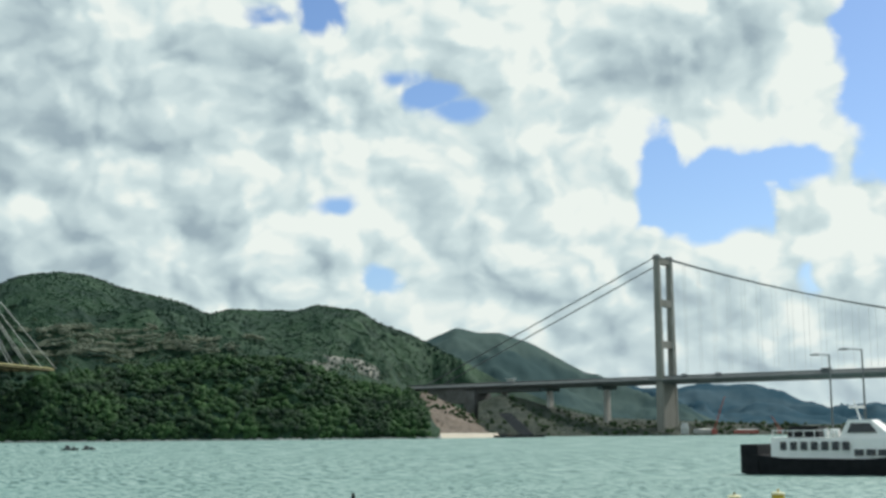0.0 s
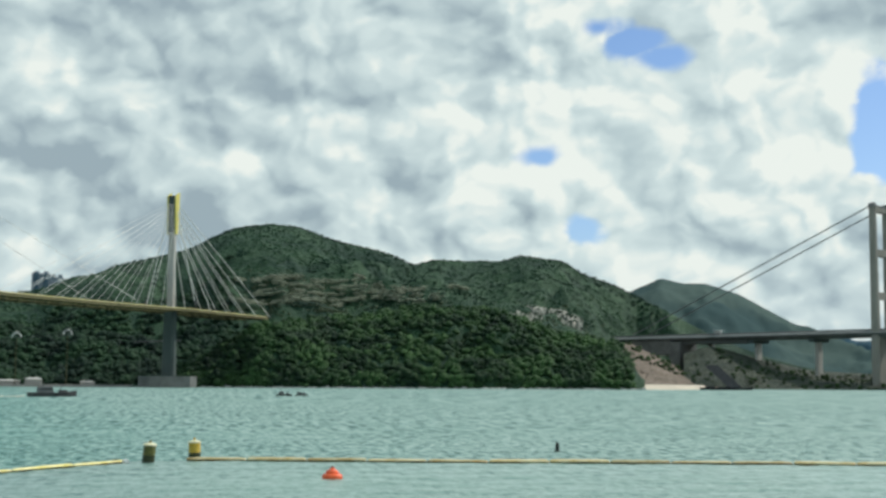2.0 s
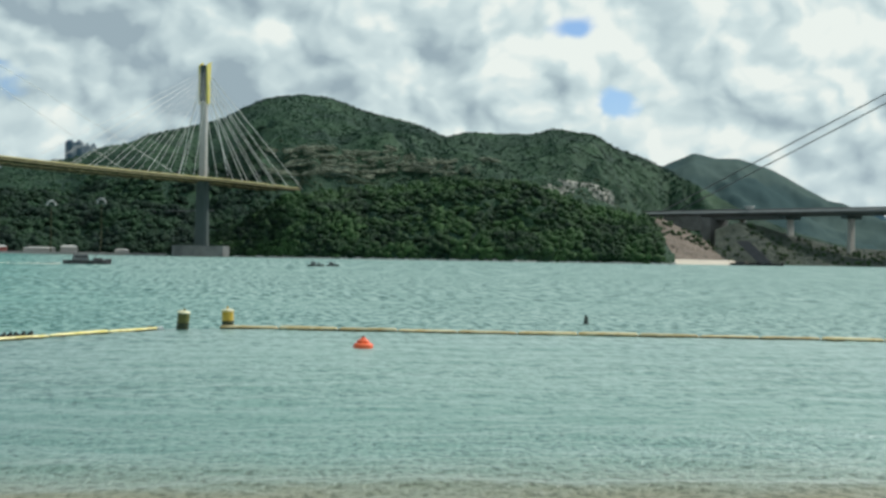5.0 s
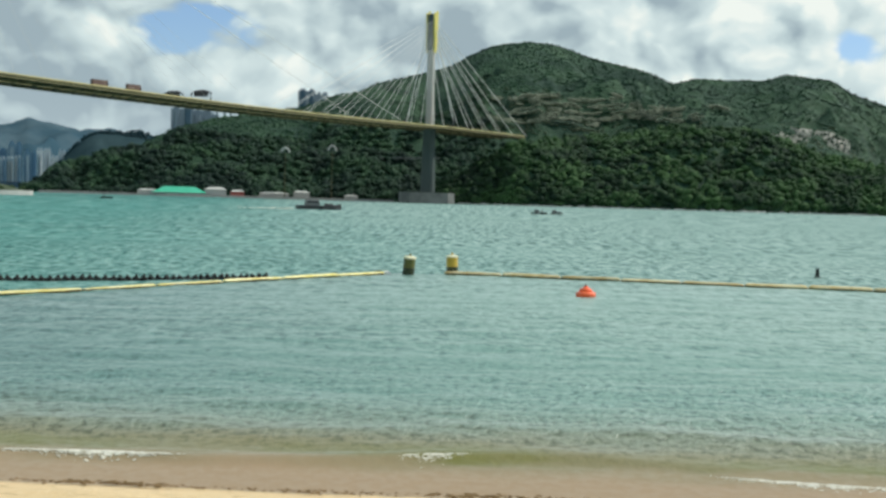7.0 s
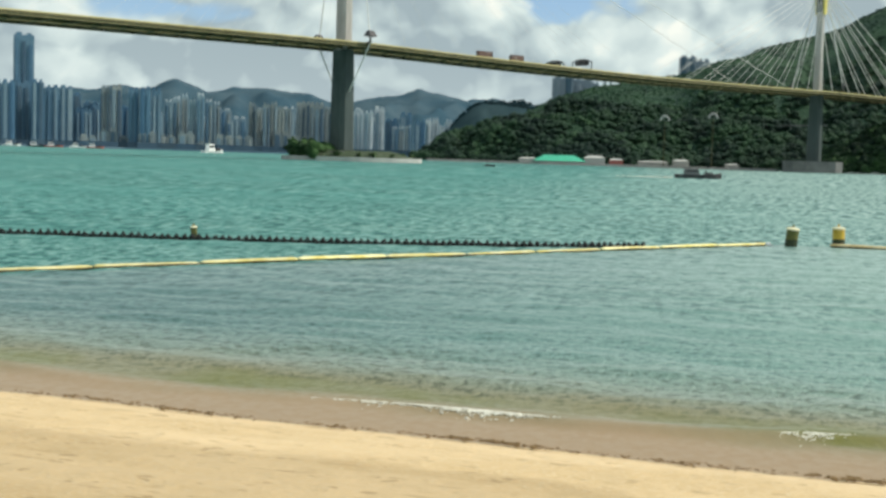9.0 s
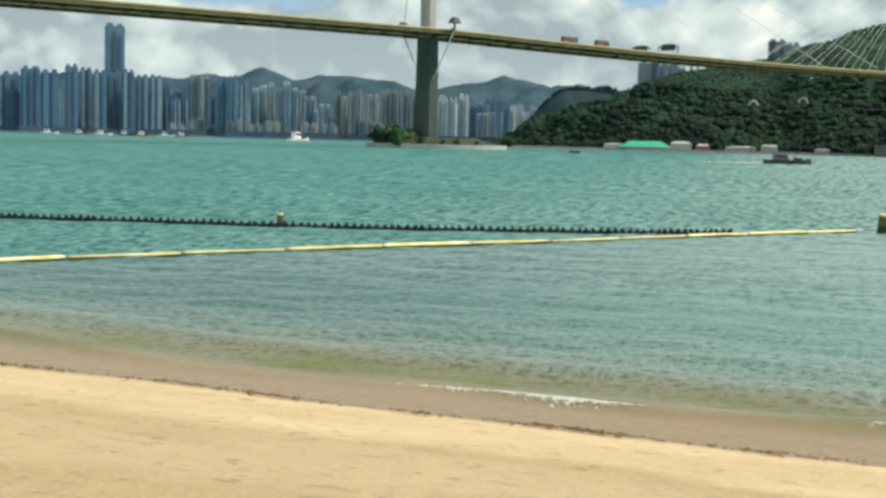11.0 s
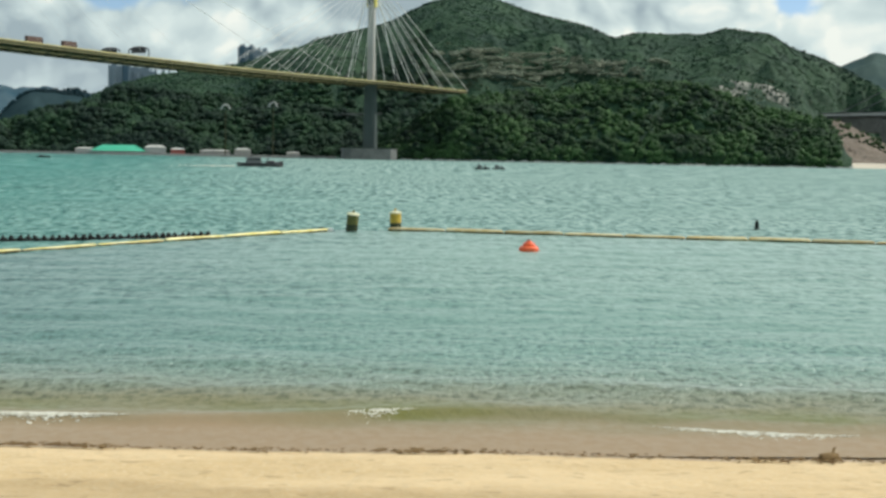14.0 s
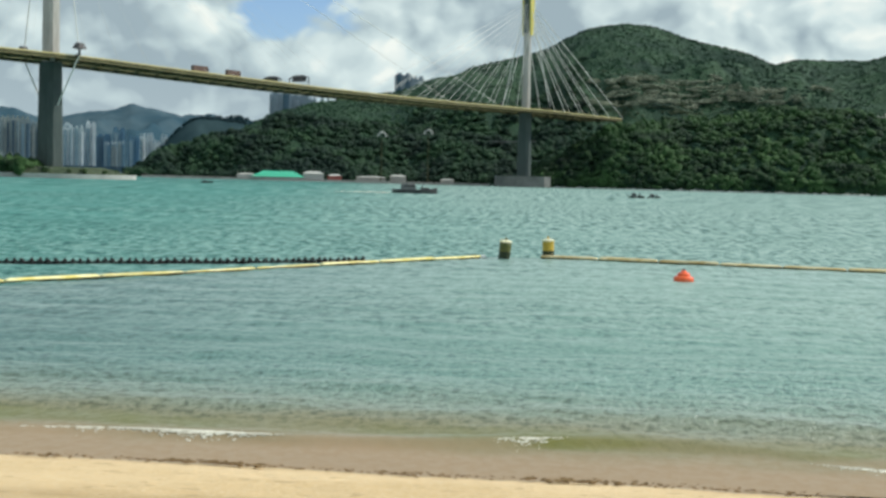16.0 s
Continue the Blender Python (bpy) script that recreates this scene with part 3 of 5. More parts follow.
def forest(name, points, size, mat, label, rng, blobs=5, level=2, kinds=6, squash=1.0):
    """Woodland too dense to count: lobed crowns joined into one mesh."""
    temps = [crown_template(blobs, level, rng) for _ in range(kinds)]
    vs, fs, k = [], [], 0
    pick = rng.randint(0, kinds, len(points))
    for t, (tv, tf) in enumerate(temps):
        p = points[pick == t]
        n = len(p)
        s = rng.uniform(size[0], size[1], n)
        a = rng.uniform(0, 6.283, n)
        ca, sa = np.cos(a)[:, None], np.sin(a)[:, None]
        x, y, z = tv[:, 0][None], tv[:, 1][None], tv[:, 2][None]
        hgt = squash * rng.uniform(0.8, 1.25, n)[:, None]
        q = np.stack([(x * ca - y * sa) * s[:, None] + p[:, :1], (x * sa + y * ca) * s[:, None] + p[:, 1:2],
                      z * s[:, None] * hgt + p[:, 2:3] - 0.3 * s[:, None]], -1)
        vs.append(q.reshape(-1, 3))
        fs.append((tf[None] + (np.arange(n) * len(tv))[:, None, None]).reshape(-1, 3) + k)
        k += n * len(tv)
    v, f = np.concatenate(vs), np.concatenate(fs)
    me = bpy.data.meshes.new(name)
    me.vertices.add(len(v))
    me.vertices.foreach_set("co", v.reshape(-1).astype(np.float32))
    me.loops.add(len(f) * 3)
    me.loops.foreach_set("vertex_index", f.reshape(-1).astype(np.int32))
    me.polygons.add(len(f))
    me.polygons.foreach_set("loop_start", np.arange(0, len(f) * 3, 3, dtype=np.int32))
    me.materials.append(mat)
    me.update(calc_edges=True)
    me.shade_smooth()
    return tagged(new(name, me), label, "trees", kind="stuff")


# ---------------------------------------------------------------- ground, beach and sea
def shore_y(x):
    return 0.06 * np.sin(x * 0.9) + 0.05 * np.sin(x * 0.37 + 1) - 0.06 * np.clip(x, -30, 30) - 0.1


def build_beach():
    xs = np.concatenate([np.linspace(-400, -32, 30), np.linspace(-31, 31, 320), np.linspace(32, 400, 30)])
    ys = np.concatenate([np.linspace(-300, -2, 25), np.linspace(0, 9, 20), np.linspace(9.2, 24, 130), np.linspace(25, 60, 20)])
    x, y = np.meshgrid(xs, ys)
    e = y - 19.4 - shore_y(x)
    z = np.where(e < 0, -0.125 * e, -0.075 * e) - 0.02
    z = np.minimum(z, 2.75)
    near = np.clip((y - 6) / 3, 0, 1) * np.clip((19.4 - y) / 1.2, 0, 1)
    z = z + near * (0.030 * waves(x, y * 2.2, 5, 4, 3.0) + 0.012 * waves(x, y, 6, 3, 0.8))
    tagged(new("ground", grid_mesh("ground", np.stack([x, y, z], -1), SAND)),
           "pale golden beach sand, dry above and wet at the waterline", "beach", kind="structure")


def build_sea():
    d = [19.0]
    while d[-1] < 4990:
        d.append(d[-1] * 1.0 + max(0.11, d[-1] * 0.006))
    d = np.array(d)
    xs = np.linspace(-1.35, 1.35, 330)
    y = np.broadcast_to(d[:, None], (len(d), len(xs)))
    x = xs[None, :] * (y + 12)
    e = y - 19.4 - shore_y(x)
    amp = np.clip(e / 6, 0, 1) * np.clip(1 - y / 260, 0, 1)
    z = amp * (0.045 * waves(x * 0.7, y, 11, 4, 4.0) + 0.018 * waves(x * 0.8, y, 12, 3, 1.3))
    # a small breaker that runs up the beach
    line = 2.2 + 0.55 * np.sin(x * 0.22 + 0.6) + 0.3 * np.sin(x * 0.61)
    q = e - line
    z = z + 0.12 * np.where(q < 0, np.exp(-(q / 0.30) ** 2), np.exp(-(q / 0.75) ** 2)) * (0.62 + 0.38 * np.sin(x * 0.35 + 2)) + 0.06 * np.exp(-((e - line - 3.0) / 0.7) ** 2)
    z = np.where(y > 4000, 0, z)
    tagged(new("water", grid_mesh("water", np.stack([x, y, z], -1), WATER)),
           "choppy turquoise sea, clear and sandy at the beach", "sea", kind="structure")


build_beach()
build_sea()

# ---------------------------------------------------------------- hills
rng = np.random.RandomState(4)


def hill(name, label, h, mat):
    return tagged(new(name, grid_mesh(name, h.sheet, mat)), label, "hill", kind="structure")


MAIN = Hill([(-17.4, -0.16, 1340), (-16.7, 0.06, 1350), (-15.7, 0.34, 1370), (-14.7, 0.74, 1400), (-13.2, 1.59, 1440), (-12.2, 2.14, 1480),
             (-11.1, 2.74, 1520), (-9.3, 3.24, 1580), (-5.9, 3.79, 1700), (-4.6, 4.14, 1740), (-3.3, 4.53, 1780), (-2.45, 4.98, 1800),
             (-1.0, 5.35, 1840), (0.95, 5.85, 1880), (1.8, 6.33, 1900), (2.66, 6.77, 1900), (4.28, 6.99, 1900), (5.53, 6.88, 1900),
             (6.9, 6.38, 1900), (8.4, 6.03, 1900), (9.7, 5.68, 1900), (10.6, 5.25, 1900), (11.7, 5.51, 1950), (13.1, 5.43, 1980),
             (14.6, 5.45, 2000), (15.5, 5.69, 2000), (16.2, 5.57, 2000), (17.35, 5.47, 2000), (18.2, 4.88, 1990), (19.5, 4.43, 1980),
             (20.3, 4.03, 1980), (22.0, 3.14, 1960), (24.0, 2.04, 1940), (26.0, 1.24, 1900), (28.5, 0.54, 1880)],
            [(-17.4, 1250, 0), (-12, 1170, 1), (-3, 1150, 1), (1, 1180, 2), (4, 1260, 30), (15, 1260, 30), (18.5, 1290, 25), (19.8, 1600, 20), (20.6, 1810, 20), (28.5, 1830, 2)],
            cols=460, rows=110, rough=25, seed=3, power=0.9, size=260)
NEAR = Hill([(0.0, 0.1, 1130), (0.6, 0.45, 1150), (1.3, 0.85, 1170), (2.3, 1.6, 1150), (3.3, 2.05, 1145), (3.7, 2.5, 1145), (4.8, 2.62, 1150), (6.8, 2.85, 1220), (9.4, 3.05, 1250),
             (10.75, 3.38, 1250), (13.9, 3.26, 1250), (15.6, 2.75, 1240), (17.0, 2.2, 1230), (19.0, 1.95, 1220), (19.7, 1.75, 1210), (20.4, 0.9, 1190), (20.9, 0.0, 1170)],
            [(0.0, 1118, 0), (4, 1085, 0.5), (14, 1085, 0.5), (20.9, 1130, 0)], cols=300, rows=60, rough=9, seed=8, power=0.62, back=120, size=110)
BEYOND = Hill([(18, 2.5, 2500), (19.6, 3.8, 2500), (20.9, 4.36, 2500), (21.65, 4.7, 2500), (22.6, 4.38, 2500), (23.6, 4.34, 2500), (24.8, 3.95, 2500),
               (25.9, 3.42, 2500), (27.3, 2.6, 2500), (28.0, 2.48, 2500), (30.0, 1.6, 2500), (33, 0.4, 2500)],
              [(18, 1990, 10), (33, 1990, 2)], cols=200, rows=40, rough=24, seed=21, power=0.9, size=300, jag=4)
RIGHT = Hill([(25, 2.2, 3600), (28, 2.1, 3600), (30.9, 1.82, 3600), (33.1, 2.07, 3600), (34.7, 1.88, 3600), (36.1, 1.6, 3600), (37.0, 1.2, 3600),
              (37.7, 0.86, 3600), (38.4, 1.09, 3700), (40.0, 1.07, 3700), (43, 1.2, 3700), (48, 0.8, 3700)],
             [(25, 2700, 0), (48, 3000, 0)], cols=200, rows=30, rough=30, seed=33, size=400, jag=10)
LEFT_DARK = Hill([(-16.9, 0.1, 2300), (-16.2, 0.7, 2300), (-15.6, 1.4, 2300), (-15.0, 2.05, 2300), (-14.5, 2.36, 2300), (-12.5, 2.5, 2300), (-11.7, 2.25, 2300), (-9, 2.2, 2300), (-6, 1.5, 2300)],
                 [(-16.9, 1900, 0), (-6, 1900, 5)], cols=160, rows=30, rough=18, seed=41, size=250)
MOUNTAINS = Hill([(-60, 2.0, 4300), (-48, 2.6, 4300), (-42, 2.2, 4300), (-35, 2.44, 4300), (-31.6, 2.48, 4300), (-29.3, 2.5, 4300), (-28.7, 2.72, 4300),
                  (-28.1, 2.86, 4300), (-27.0, 2.54, 4300), (-26.3, 2.62, 4300), (-25.7, 2.84, 4300), (-24.5, 2.64, 4300), (-22.5, 2.58, 4300), (-21.5, 2.37, 4300),
                  (-19.5, 2.3, 4300), (-18.6, 2.6, 4300), (-17.4, 3.0, 4300), (-16.0, 2.67, 4300), (-14.7, 2.5, 4300), (-10, 2.2, 4300), (-5, 2.2, 4300)],
                 [(-60, 3400, 0), (-5, 3400, 0)], cols=300, rows=30, rough=45, seed=51, size=500, back=200, jag=16)
hill("ground_wooded_island", "steep green island hill with scrub and woodland", MAIN, SCRUB)
hill("ground_near_headland", "densely wooded headland above the water", NEAR, SCRUB)
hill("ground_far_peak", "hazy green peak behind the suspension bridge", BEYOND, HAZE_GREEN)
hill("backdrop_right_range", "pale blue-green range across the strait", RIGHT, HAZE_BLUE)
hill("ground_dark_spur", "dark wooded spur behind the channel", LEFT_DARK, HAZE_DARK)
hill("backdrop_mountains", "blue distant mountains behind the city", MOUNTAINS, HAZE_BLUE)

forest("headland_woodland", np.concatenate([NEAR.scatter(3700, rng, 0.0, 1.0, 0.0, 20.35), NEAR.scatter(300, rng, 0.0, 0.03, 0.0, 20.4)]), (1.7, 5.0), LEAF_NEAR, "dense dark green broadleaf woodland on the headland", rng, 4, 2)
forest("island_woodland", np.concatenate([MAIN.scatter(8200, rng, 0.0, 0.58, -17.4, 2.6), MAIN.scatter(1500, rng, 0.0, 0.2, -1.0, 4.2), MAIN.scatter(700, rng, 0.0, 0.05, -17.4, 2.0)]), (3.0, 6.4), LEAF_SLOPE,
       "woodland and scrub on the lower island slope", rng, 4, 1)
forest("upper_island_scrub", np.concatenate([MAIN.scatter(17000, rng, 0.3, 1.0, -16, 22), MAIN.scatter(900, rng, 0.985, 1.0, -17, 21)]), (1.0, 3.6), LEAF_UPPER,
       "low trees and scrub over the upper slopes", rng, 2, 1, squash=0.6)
forest("terrace_scrub", np.concatenate([MAIN.scatter(2600, rng, 0.10, 0.40, 2.0, 20), MAIN.scatter(900, rng, 0.20, 0.215, 2.0, 13), MAIN.scatter(900, rng, 0.245, 0.26, 2.0, 12), MAIN.scatter(700, rng, 0.29, 0.305, 2.0, 11)]), (1.2, 3.4), LEAF_LIGHT, "light sunlit scrub on the middle terraces", rng, 3, 1, squash=0.7)
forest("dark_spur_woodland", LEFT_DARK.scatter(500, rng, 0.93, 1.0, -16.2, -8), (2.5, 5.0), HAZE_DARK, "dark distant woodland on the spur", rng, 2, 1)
SCAR = Hill([(14.4, 2.9, 1500), (15.0, 3.42, 1510), (15.8, 3.5, 1515), (16.6, 3.36, 1510), (17.3, 3.3, 1500), (18.2, 2.9, 1490)], [(14.4, 1430, 60), (18.2, 1430, 55)],
            cols=80, rows=24, rough=7, seed=71, size=40, power=0.8, back=40)
hill("ground_rock_face", "bare grey rock face among the scrub", SCAR, ROCK)
forest("rock_face_scrub", SCAR.scatter(300, rng, 0.0, 1.0), (1.0, 2.4), LEAF_UPPER, "scattered bushes on the bare rock face", rng, 3, 1, 3)



def terrace_points(h, a0, a1, el, count):
    """Places along a bank that follows the slope of a hill at one height above the eye."""
    f = h.front
    up = np.degrees(np.arctan2(f[..., 2] - EYE.z, np.hypot(f[..., 0], f[..., 1])))
    out = []
    for az in rng.uniform(a0, a1, count):
        j = int(np.argmin(np.abs(h.az - az)))
        wave = el + 0.09 * math.sin(az * 1.9 + el) + rng.normal(0, 0.022)
        if math.sin(az * 2.7 + el * 9) + math.sin(az * 7.1) < -0.7:
            continue
        out.append(f[int(np.argmax(up[:, j] > wave)), j] + np.array([rng.normal(0, 1.6), -5.0, 3.2]))
    return np.array(out)


BANKS = ((2.6, 8.6, 4.36, 800), (4.0, 11.2, 4.06, 1000), (3.2, 11.0, 3.78, 1000), (5.0, 11.8, 3.54, 900), (2.6, 7.4, 3.36, 700), (12.3, 13.0, 4.10, 260))
forest("terrace_grass", np.concatenate([terrace_points(MAIN, *b) for b in BANKS]), (1.7, 3.4), TERRACE,
       "pale dry grass on banks terraced across the green hillside", rng, 2, 1, 4, squash=0.55)

rocks = Shape()
rbv, rbf = ball(1)
for q in NEAR.scatter(420, rng, 0.0, 0.012):
    rocks.add(rbv * (1 + 0.3 * rng.standard_normal((len(rbv), 1))) * rng.uniform(0.5, 1.7) * np.array([1.3, 1.0, 0.7]) + np.array([q[0] - 2.0 * q[0] / 1090, q[1] - 3.0, 0.3]), rbf)
single("shore_rocks", rocks, FAR_WHITE, (200, 1080, 0), "pale boulders along the foot of the headland", "rocks", kind="stuff")

# bare cut slope, spit and low shore under the suspension bridge
CUT = Hill([(19.6, 1.85, 1560), (20.3, 1.8, 1560), (20.8, 1.55, 1560), (21.4, 1.25, 1560), (22.3, 0.8, 1560), (23.2, 0.35, 1560), (24.2, 0.15, 1560)],
           [(19.6, 1270, 0), (22.3, 1330, 0.6), (23.2, 1420, 0), (24.2, 1440, 0)], cols=120, rows=40, rough=2.5, seed=61, size=60, power=1.0, back=300)
hill("ground_cut_slope", "bare brown earth cutting below the bridge", CUT, BARE_EARTH)
LOW = Hill([(22.6, 1.3, 1600), (23.6, 1.72, 1600), (24.4, 1.55, 1600), (25.2, 1.3, 1600), (26.4, 1.0, 1600), (28, 0.62, 1600), (36, 0.25, 1600), (48, 0.2, 1600)], [(22.6, 1450, 0), (48, 1470, 0)], cols=160, rows=30, rough=3, seed=62, size=60, back=900)
hill("ground_low_shore", "low brown-green shore under the suspension bridge", LOW, DRY_SCRUB)
forest("shore_bushes", np.concatenate([LOW.scatter(620, rng, 0.02, 0.9), CUT.scatter(140, rng, 0.6, 1.0, 19.9, 24.0)]), (1.4, 4.2), LEAF_MID, "bushes along the low far shore", rng, 3, 1)
single("beach_spit", Shape().prism([place(a, r, -0.5) for a, r in ((20.2, 1150), (23.3, 1230), (23.6, 1330), (20.2, 1330))],
                                   [place(a, r, z) for a, r, z in ((20.4, 1200, 0.6), (23.0, 1262, 0.6), (23.4, 1330, 4.4), (20.2, 1330, 4.8))]), SHORE_SAND, (450, 1080, 0),
       "strip of pale sand at the foot of the cutting", "sandbank", kind="structure")
ramp = Shape().prism([place(23.5, 1440, 26), place(24.05, 1440, 26), place(24.05, 1452, 26), place(23.5, 1452, 26)],
                     [place(24.5, 1425, 1.0), place(25.1, 1425, 1.0), place(25.1, 1440, 1.0), place(24.5, 1440, 1.0)])
single("slipway", ramp, DARK_STEEL, tuple(place(24.4, 1430)), "dark covered slipway sloping down to the far shore", "slipway")
land = Shape().prism([place(a, r, -0.5) for a, r in ((-55, 2350), (-30, 2380), (-15.5, 2300), (-14, 3400), (-55, 3400))],
                     [place(a, r, 3.0) for a, r in ((-55, 2352), (-30, 2382), (-15.5, 2302), (-14, 3400), (-55, 3400))])
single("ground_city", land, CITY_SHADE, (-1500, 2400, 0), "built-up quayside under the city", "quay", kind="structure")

# ---------------------------------------------------------------- cable-stayed bridge
C_AT, T_AT = Vector((-255.4, 679.6, 0)), Vector((0.0, 1080.0, 0))
AX = (T_AT - C_AT).normalized()
LAT = Vector((-AX.y, AX.x, 0))          # to the side away from the beach
DECK_Z = 64.0


def deck_z(s):
    return DECK_Z + 0.5 - 0.0023 * max(0.0, s) - 2.3 * math.sin(math.pi * min(max(s, 0.0), 475.0) / 475.0) - 0.006 * max(0.0, -s)


def along(s, lat=0.0, z=0.0):
    return C_AT + AX * s + LAT * lat + Vector((0, 0, z))


bridge = thing("cable_stayed_bridge", tuple(C_AT), "cable-stayed road bridge with slim single masts and ochre edge girders", "bridge")
S0, S1 = -470.0, 475.0 + 128.0
stations = [S0 + (S1 - S0) * i / 40 for i in range(41)]
for side in (-1, 1):
    for k in range(40):
        a, b = stations[k], stations[k + 1]
        def ring(s, outline):
            return [along(s, side * 12.2 + side * u, deck_z(s) + w) for u, w in outline]
        slab = Shape().prism(ring(a, [(-9.4, -0.35), (9.4, -0.35), (9.4, 0.0), (-9.4, 0.0)]), ring(b, [(-9.4, -0.35), (9.4, -0.35), (9.4, 0.0), (-9.4, 0.0)]))
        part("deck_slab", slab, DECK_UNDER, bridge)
    for lat in (2.9, 21.5):
        def strip(sec):
            return Shape().sweep([[along(s, side * lat + u, deck_z(s) + w) for u, w in sec] for s in stations])
        girder = strip([(-0.5, -1.6), (0.5, -1.6), (0.5, 0.1), (-0.5, 0.1)])
        flange = strip([(-0.6, -1.9), (0.6, -1.9), (0.6, -1.6), (-0.6, -1.6)])
        rail = strip([(-0.15, 0.1), (0.15, 0.1), (0.15, 0.8), (-0.15, 0.8)])
        part("edge_girder", girder, DECK_OLIVE, bridge, "dark olive edge girder")
        part("parapet", rail, DECK_CREAM, bridge, "cream parapet")
        part("lower_flange", flange, DECK_YELLOW, bridge, "ochre lower flange")
for k in range(72):
    s = S0 + 6 + k * 15.0
    if s > S1:
        break
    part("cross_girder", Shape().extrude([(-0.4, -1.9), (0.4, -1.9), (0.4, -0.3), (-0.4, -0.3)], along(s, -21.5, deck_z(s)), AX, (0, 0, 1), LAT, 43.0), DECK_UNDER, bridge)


def mast(at, top, low, up, head_from, stem_label):
    """One single-leg tower: broad shaft below the deck, slim stem above, gilded head."""
    x, y = at.x, at.y
    ax = (AX.x, AX.y)
    shaft = Shape()
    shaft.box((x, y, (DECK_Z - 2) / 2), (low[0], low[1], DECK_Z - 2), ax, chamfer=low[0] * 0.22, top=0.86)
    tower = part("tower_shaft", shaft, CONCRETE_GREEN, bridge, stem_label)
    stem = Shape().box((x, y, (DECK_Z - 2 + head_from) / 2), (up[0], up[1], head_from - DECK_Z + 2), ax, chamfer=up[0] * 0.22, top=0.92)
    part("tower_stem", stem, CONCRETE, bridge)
    zh = top - head_from
    core = Shape().box((x, y, head_from + zh / 2 - 1.5), (up[0] * 1.15, up[1] * 1.0, zh - 3), ax, chamfer=0.6, top=0.95)
    head = part("tower_head", core, CONCRETE_GREEN, bridge)
    for sgn in (-1, 1):
        c = Vector((x, y, 0)) + LAT * (-sgn * up[1] * 0.56)
        a2 = AX * (up[0] * 0.66)
        lo, hi = head_from - 2, top
        clad = Shape().prism([c - a2 * 0.5 + LAT * 0.9 * -sgn + Vector((0, 0, lo)), c + a2 * 0.5 + LAT * 0.9 * -sgn + Vector((0, 0, lo)), c + a2 * 0.6 + LAT * 0.3 * sgn + Vector((0, 0, lo)), c - a2 * 0.6 + LAT * 0.3 * sgn + Vector((0, 0, lo))],
                             [c - a2 * 0.9 + LAT * 0.9 * -sgn + Vector((0, 0, hi - 3)), c + a2 * 0.9 + LAT * 0.9 * -sgn + Vector((0, 0, hi)), c + a2 * 0.9 + LAT * 0.3 * sgn + Vector((0, 0, hi)), c - a2 * 0.9 + LAT * 0.3 * sgn + Vector((0, 0, hi - 3))])
        part("head_cladding", clad, GOLD, head, "golden cladding panel")


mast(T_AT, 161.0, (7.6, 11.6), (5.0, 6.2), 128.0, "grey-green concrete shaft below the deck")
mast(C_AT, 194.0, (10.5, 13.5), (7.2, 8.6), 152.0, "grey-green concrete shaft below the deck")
plinth = Shape().box((T_AT.x - 1, T_AT.y - 6, 4.2), (44, 40, 9.6), (1, 0.1), chamfer=6)
part("tower_plinth", plinth, CONCRETE_DARK, bridge, "dark concrete ship-impact plinth")
plinth = Shape().box((C_AT.x, C_AT.y, 3.4), (26, 26, 4.4), (AX.x, AX.y), chamfer=4)
part("tower_plinth", plinth, CONCRETE_DARK, bridge)


def stay(p, q, r=0.17):
    part("stay_cable", Shape().tube(p, q, r, n=6), STAY, bridge)


def fan(at_s, top_z, low_z, reaches, back, r):
    n = len(reaches)
    for lat in (-21.5, 2.9):
        for i, reach in enumerate(reaches):
            zt = low_z + (top_z - low_z) * (i + 1) / n
            s = at_s + back * reach
            stay(along(at_s + back * 1.5, math.copysign(2.2, lat), zt), along(s, lat, deck_z(s) + 0.4), r)


fan(475, 152, 130, [28 + 26.0 * i for i in range(5)], 1, 0.32)
fan(475, 152, 130, [26 + 21.0 * i for i in range(10)], -1, 0.14)
fan(0, 186, 156, [28 + 22.0 * i for i in range(10)], 1, 0.045)
fan(0, 186, 156, [28 + 20.0 * i for i in range(10)], -1, 0.045)
for lat in (-8.0, 8.0):
    stay(along(2, lat * 0.3, 186), along(400, lat * 2.6, DECK_Z + 1), 0.16)
# transverse stabilising struts and cables at both masts
for at_s, top_z, low_z, w in ((0, 186, 36.5, 22.5), (475, 150, 40, 22.5)):
    for sgn in (-1, 1):
        root = along(at_s, sgn * 3, DECK_Z - 1)
        end = along(at_s, sgn * (w + 1.5), DECK_Z + 1.0)
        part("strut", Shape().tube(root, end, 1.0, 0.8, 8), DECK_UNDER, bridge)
        part("strut_post", Shape().tube(end, end + Vector((0, 0, 4.2)), 0.6, n=8), DARK_STEEL, bridge)
        head = Shape().box(end + Vector((0, 0, 4.9)), (7.4, 5.4, 3.0) if at_s == 0 else (4.0, 3.0, 2.4), (AX.x, AX.y), chamfer=1.3 if at_s == 0 else 0.7, top=0.5)
        part("strut_head", head, DARK_STEEL, bridge, "dark cable saddle housing")
        if at_s == 0:
            stay(end, along(at_s, sgn * 4.5, low_z), 0.42)
        stay(end, along(at_s, sgn * 3.0, top_z), 0.36)
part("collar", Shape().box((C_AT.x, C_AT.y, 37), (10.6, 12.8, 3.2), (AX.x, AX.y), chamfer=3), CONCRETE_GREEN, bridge)


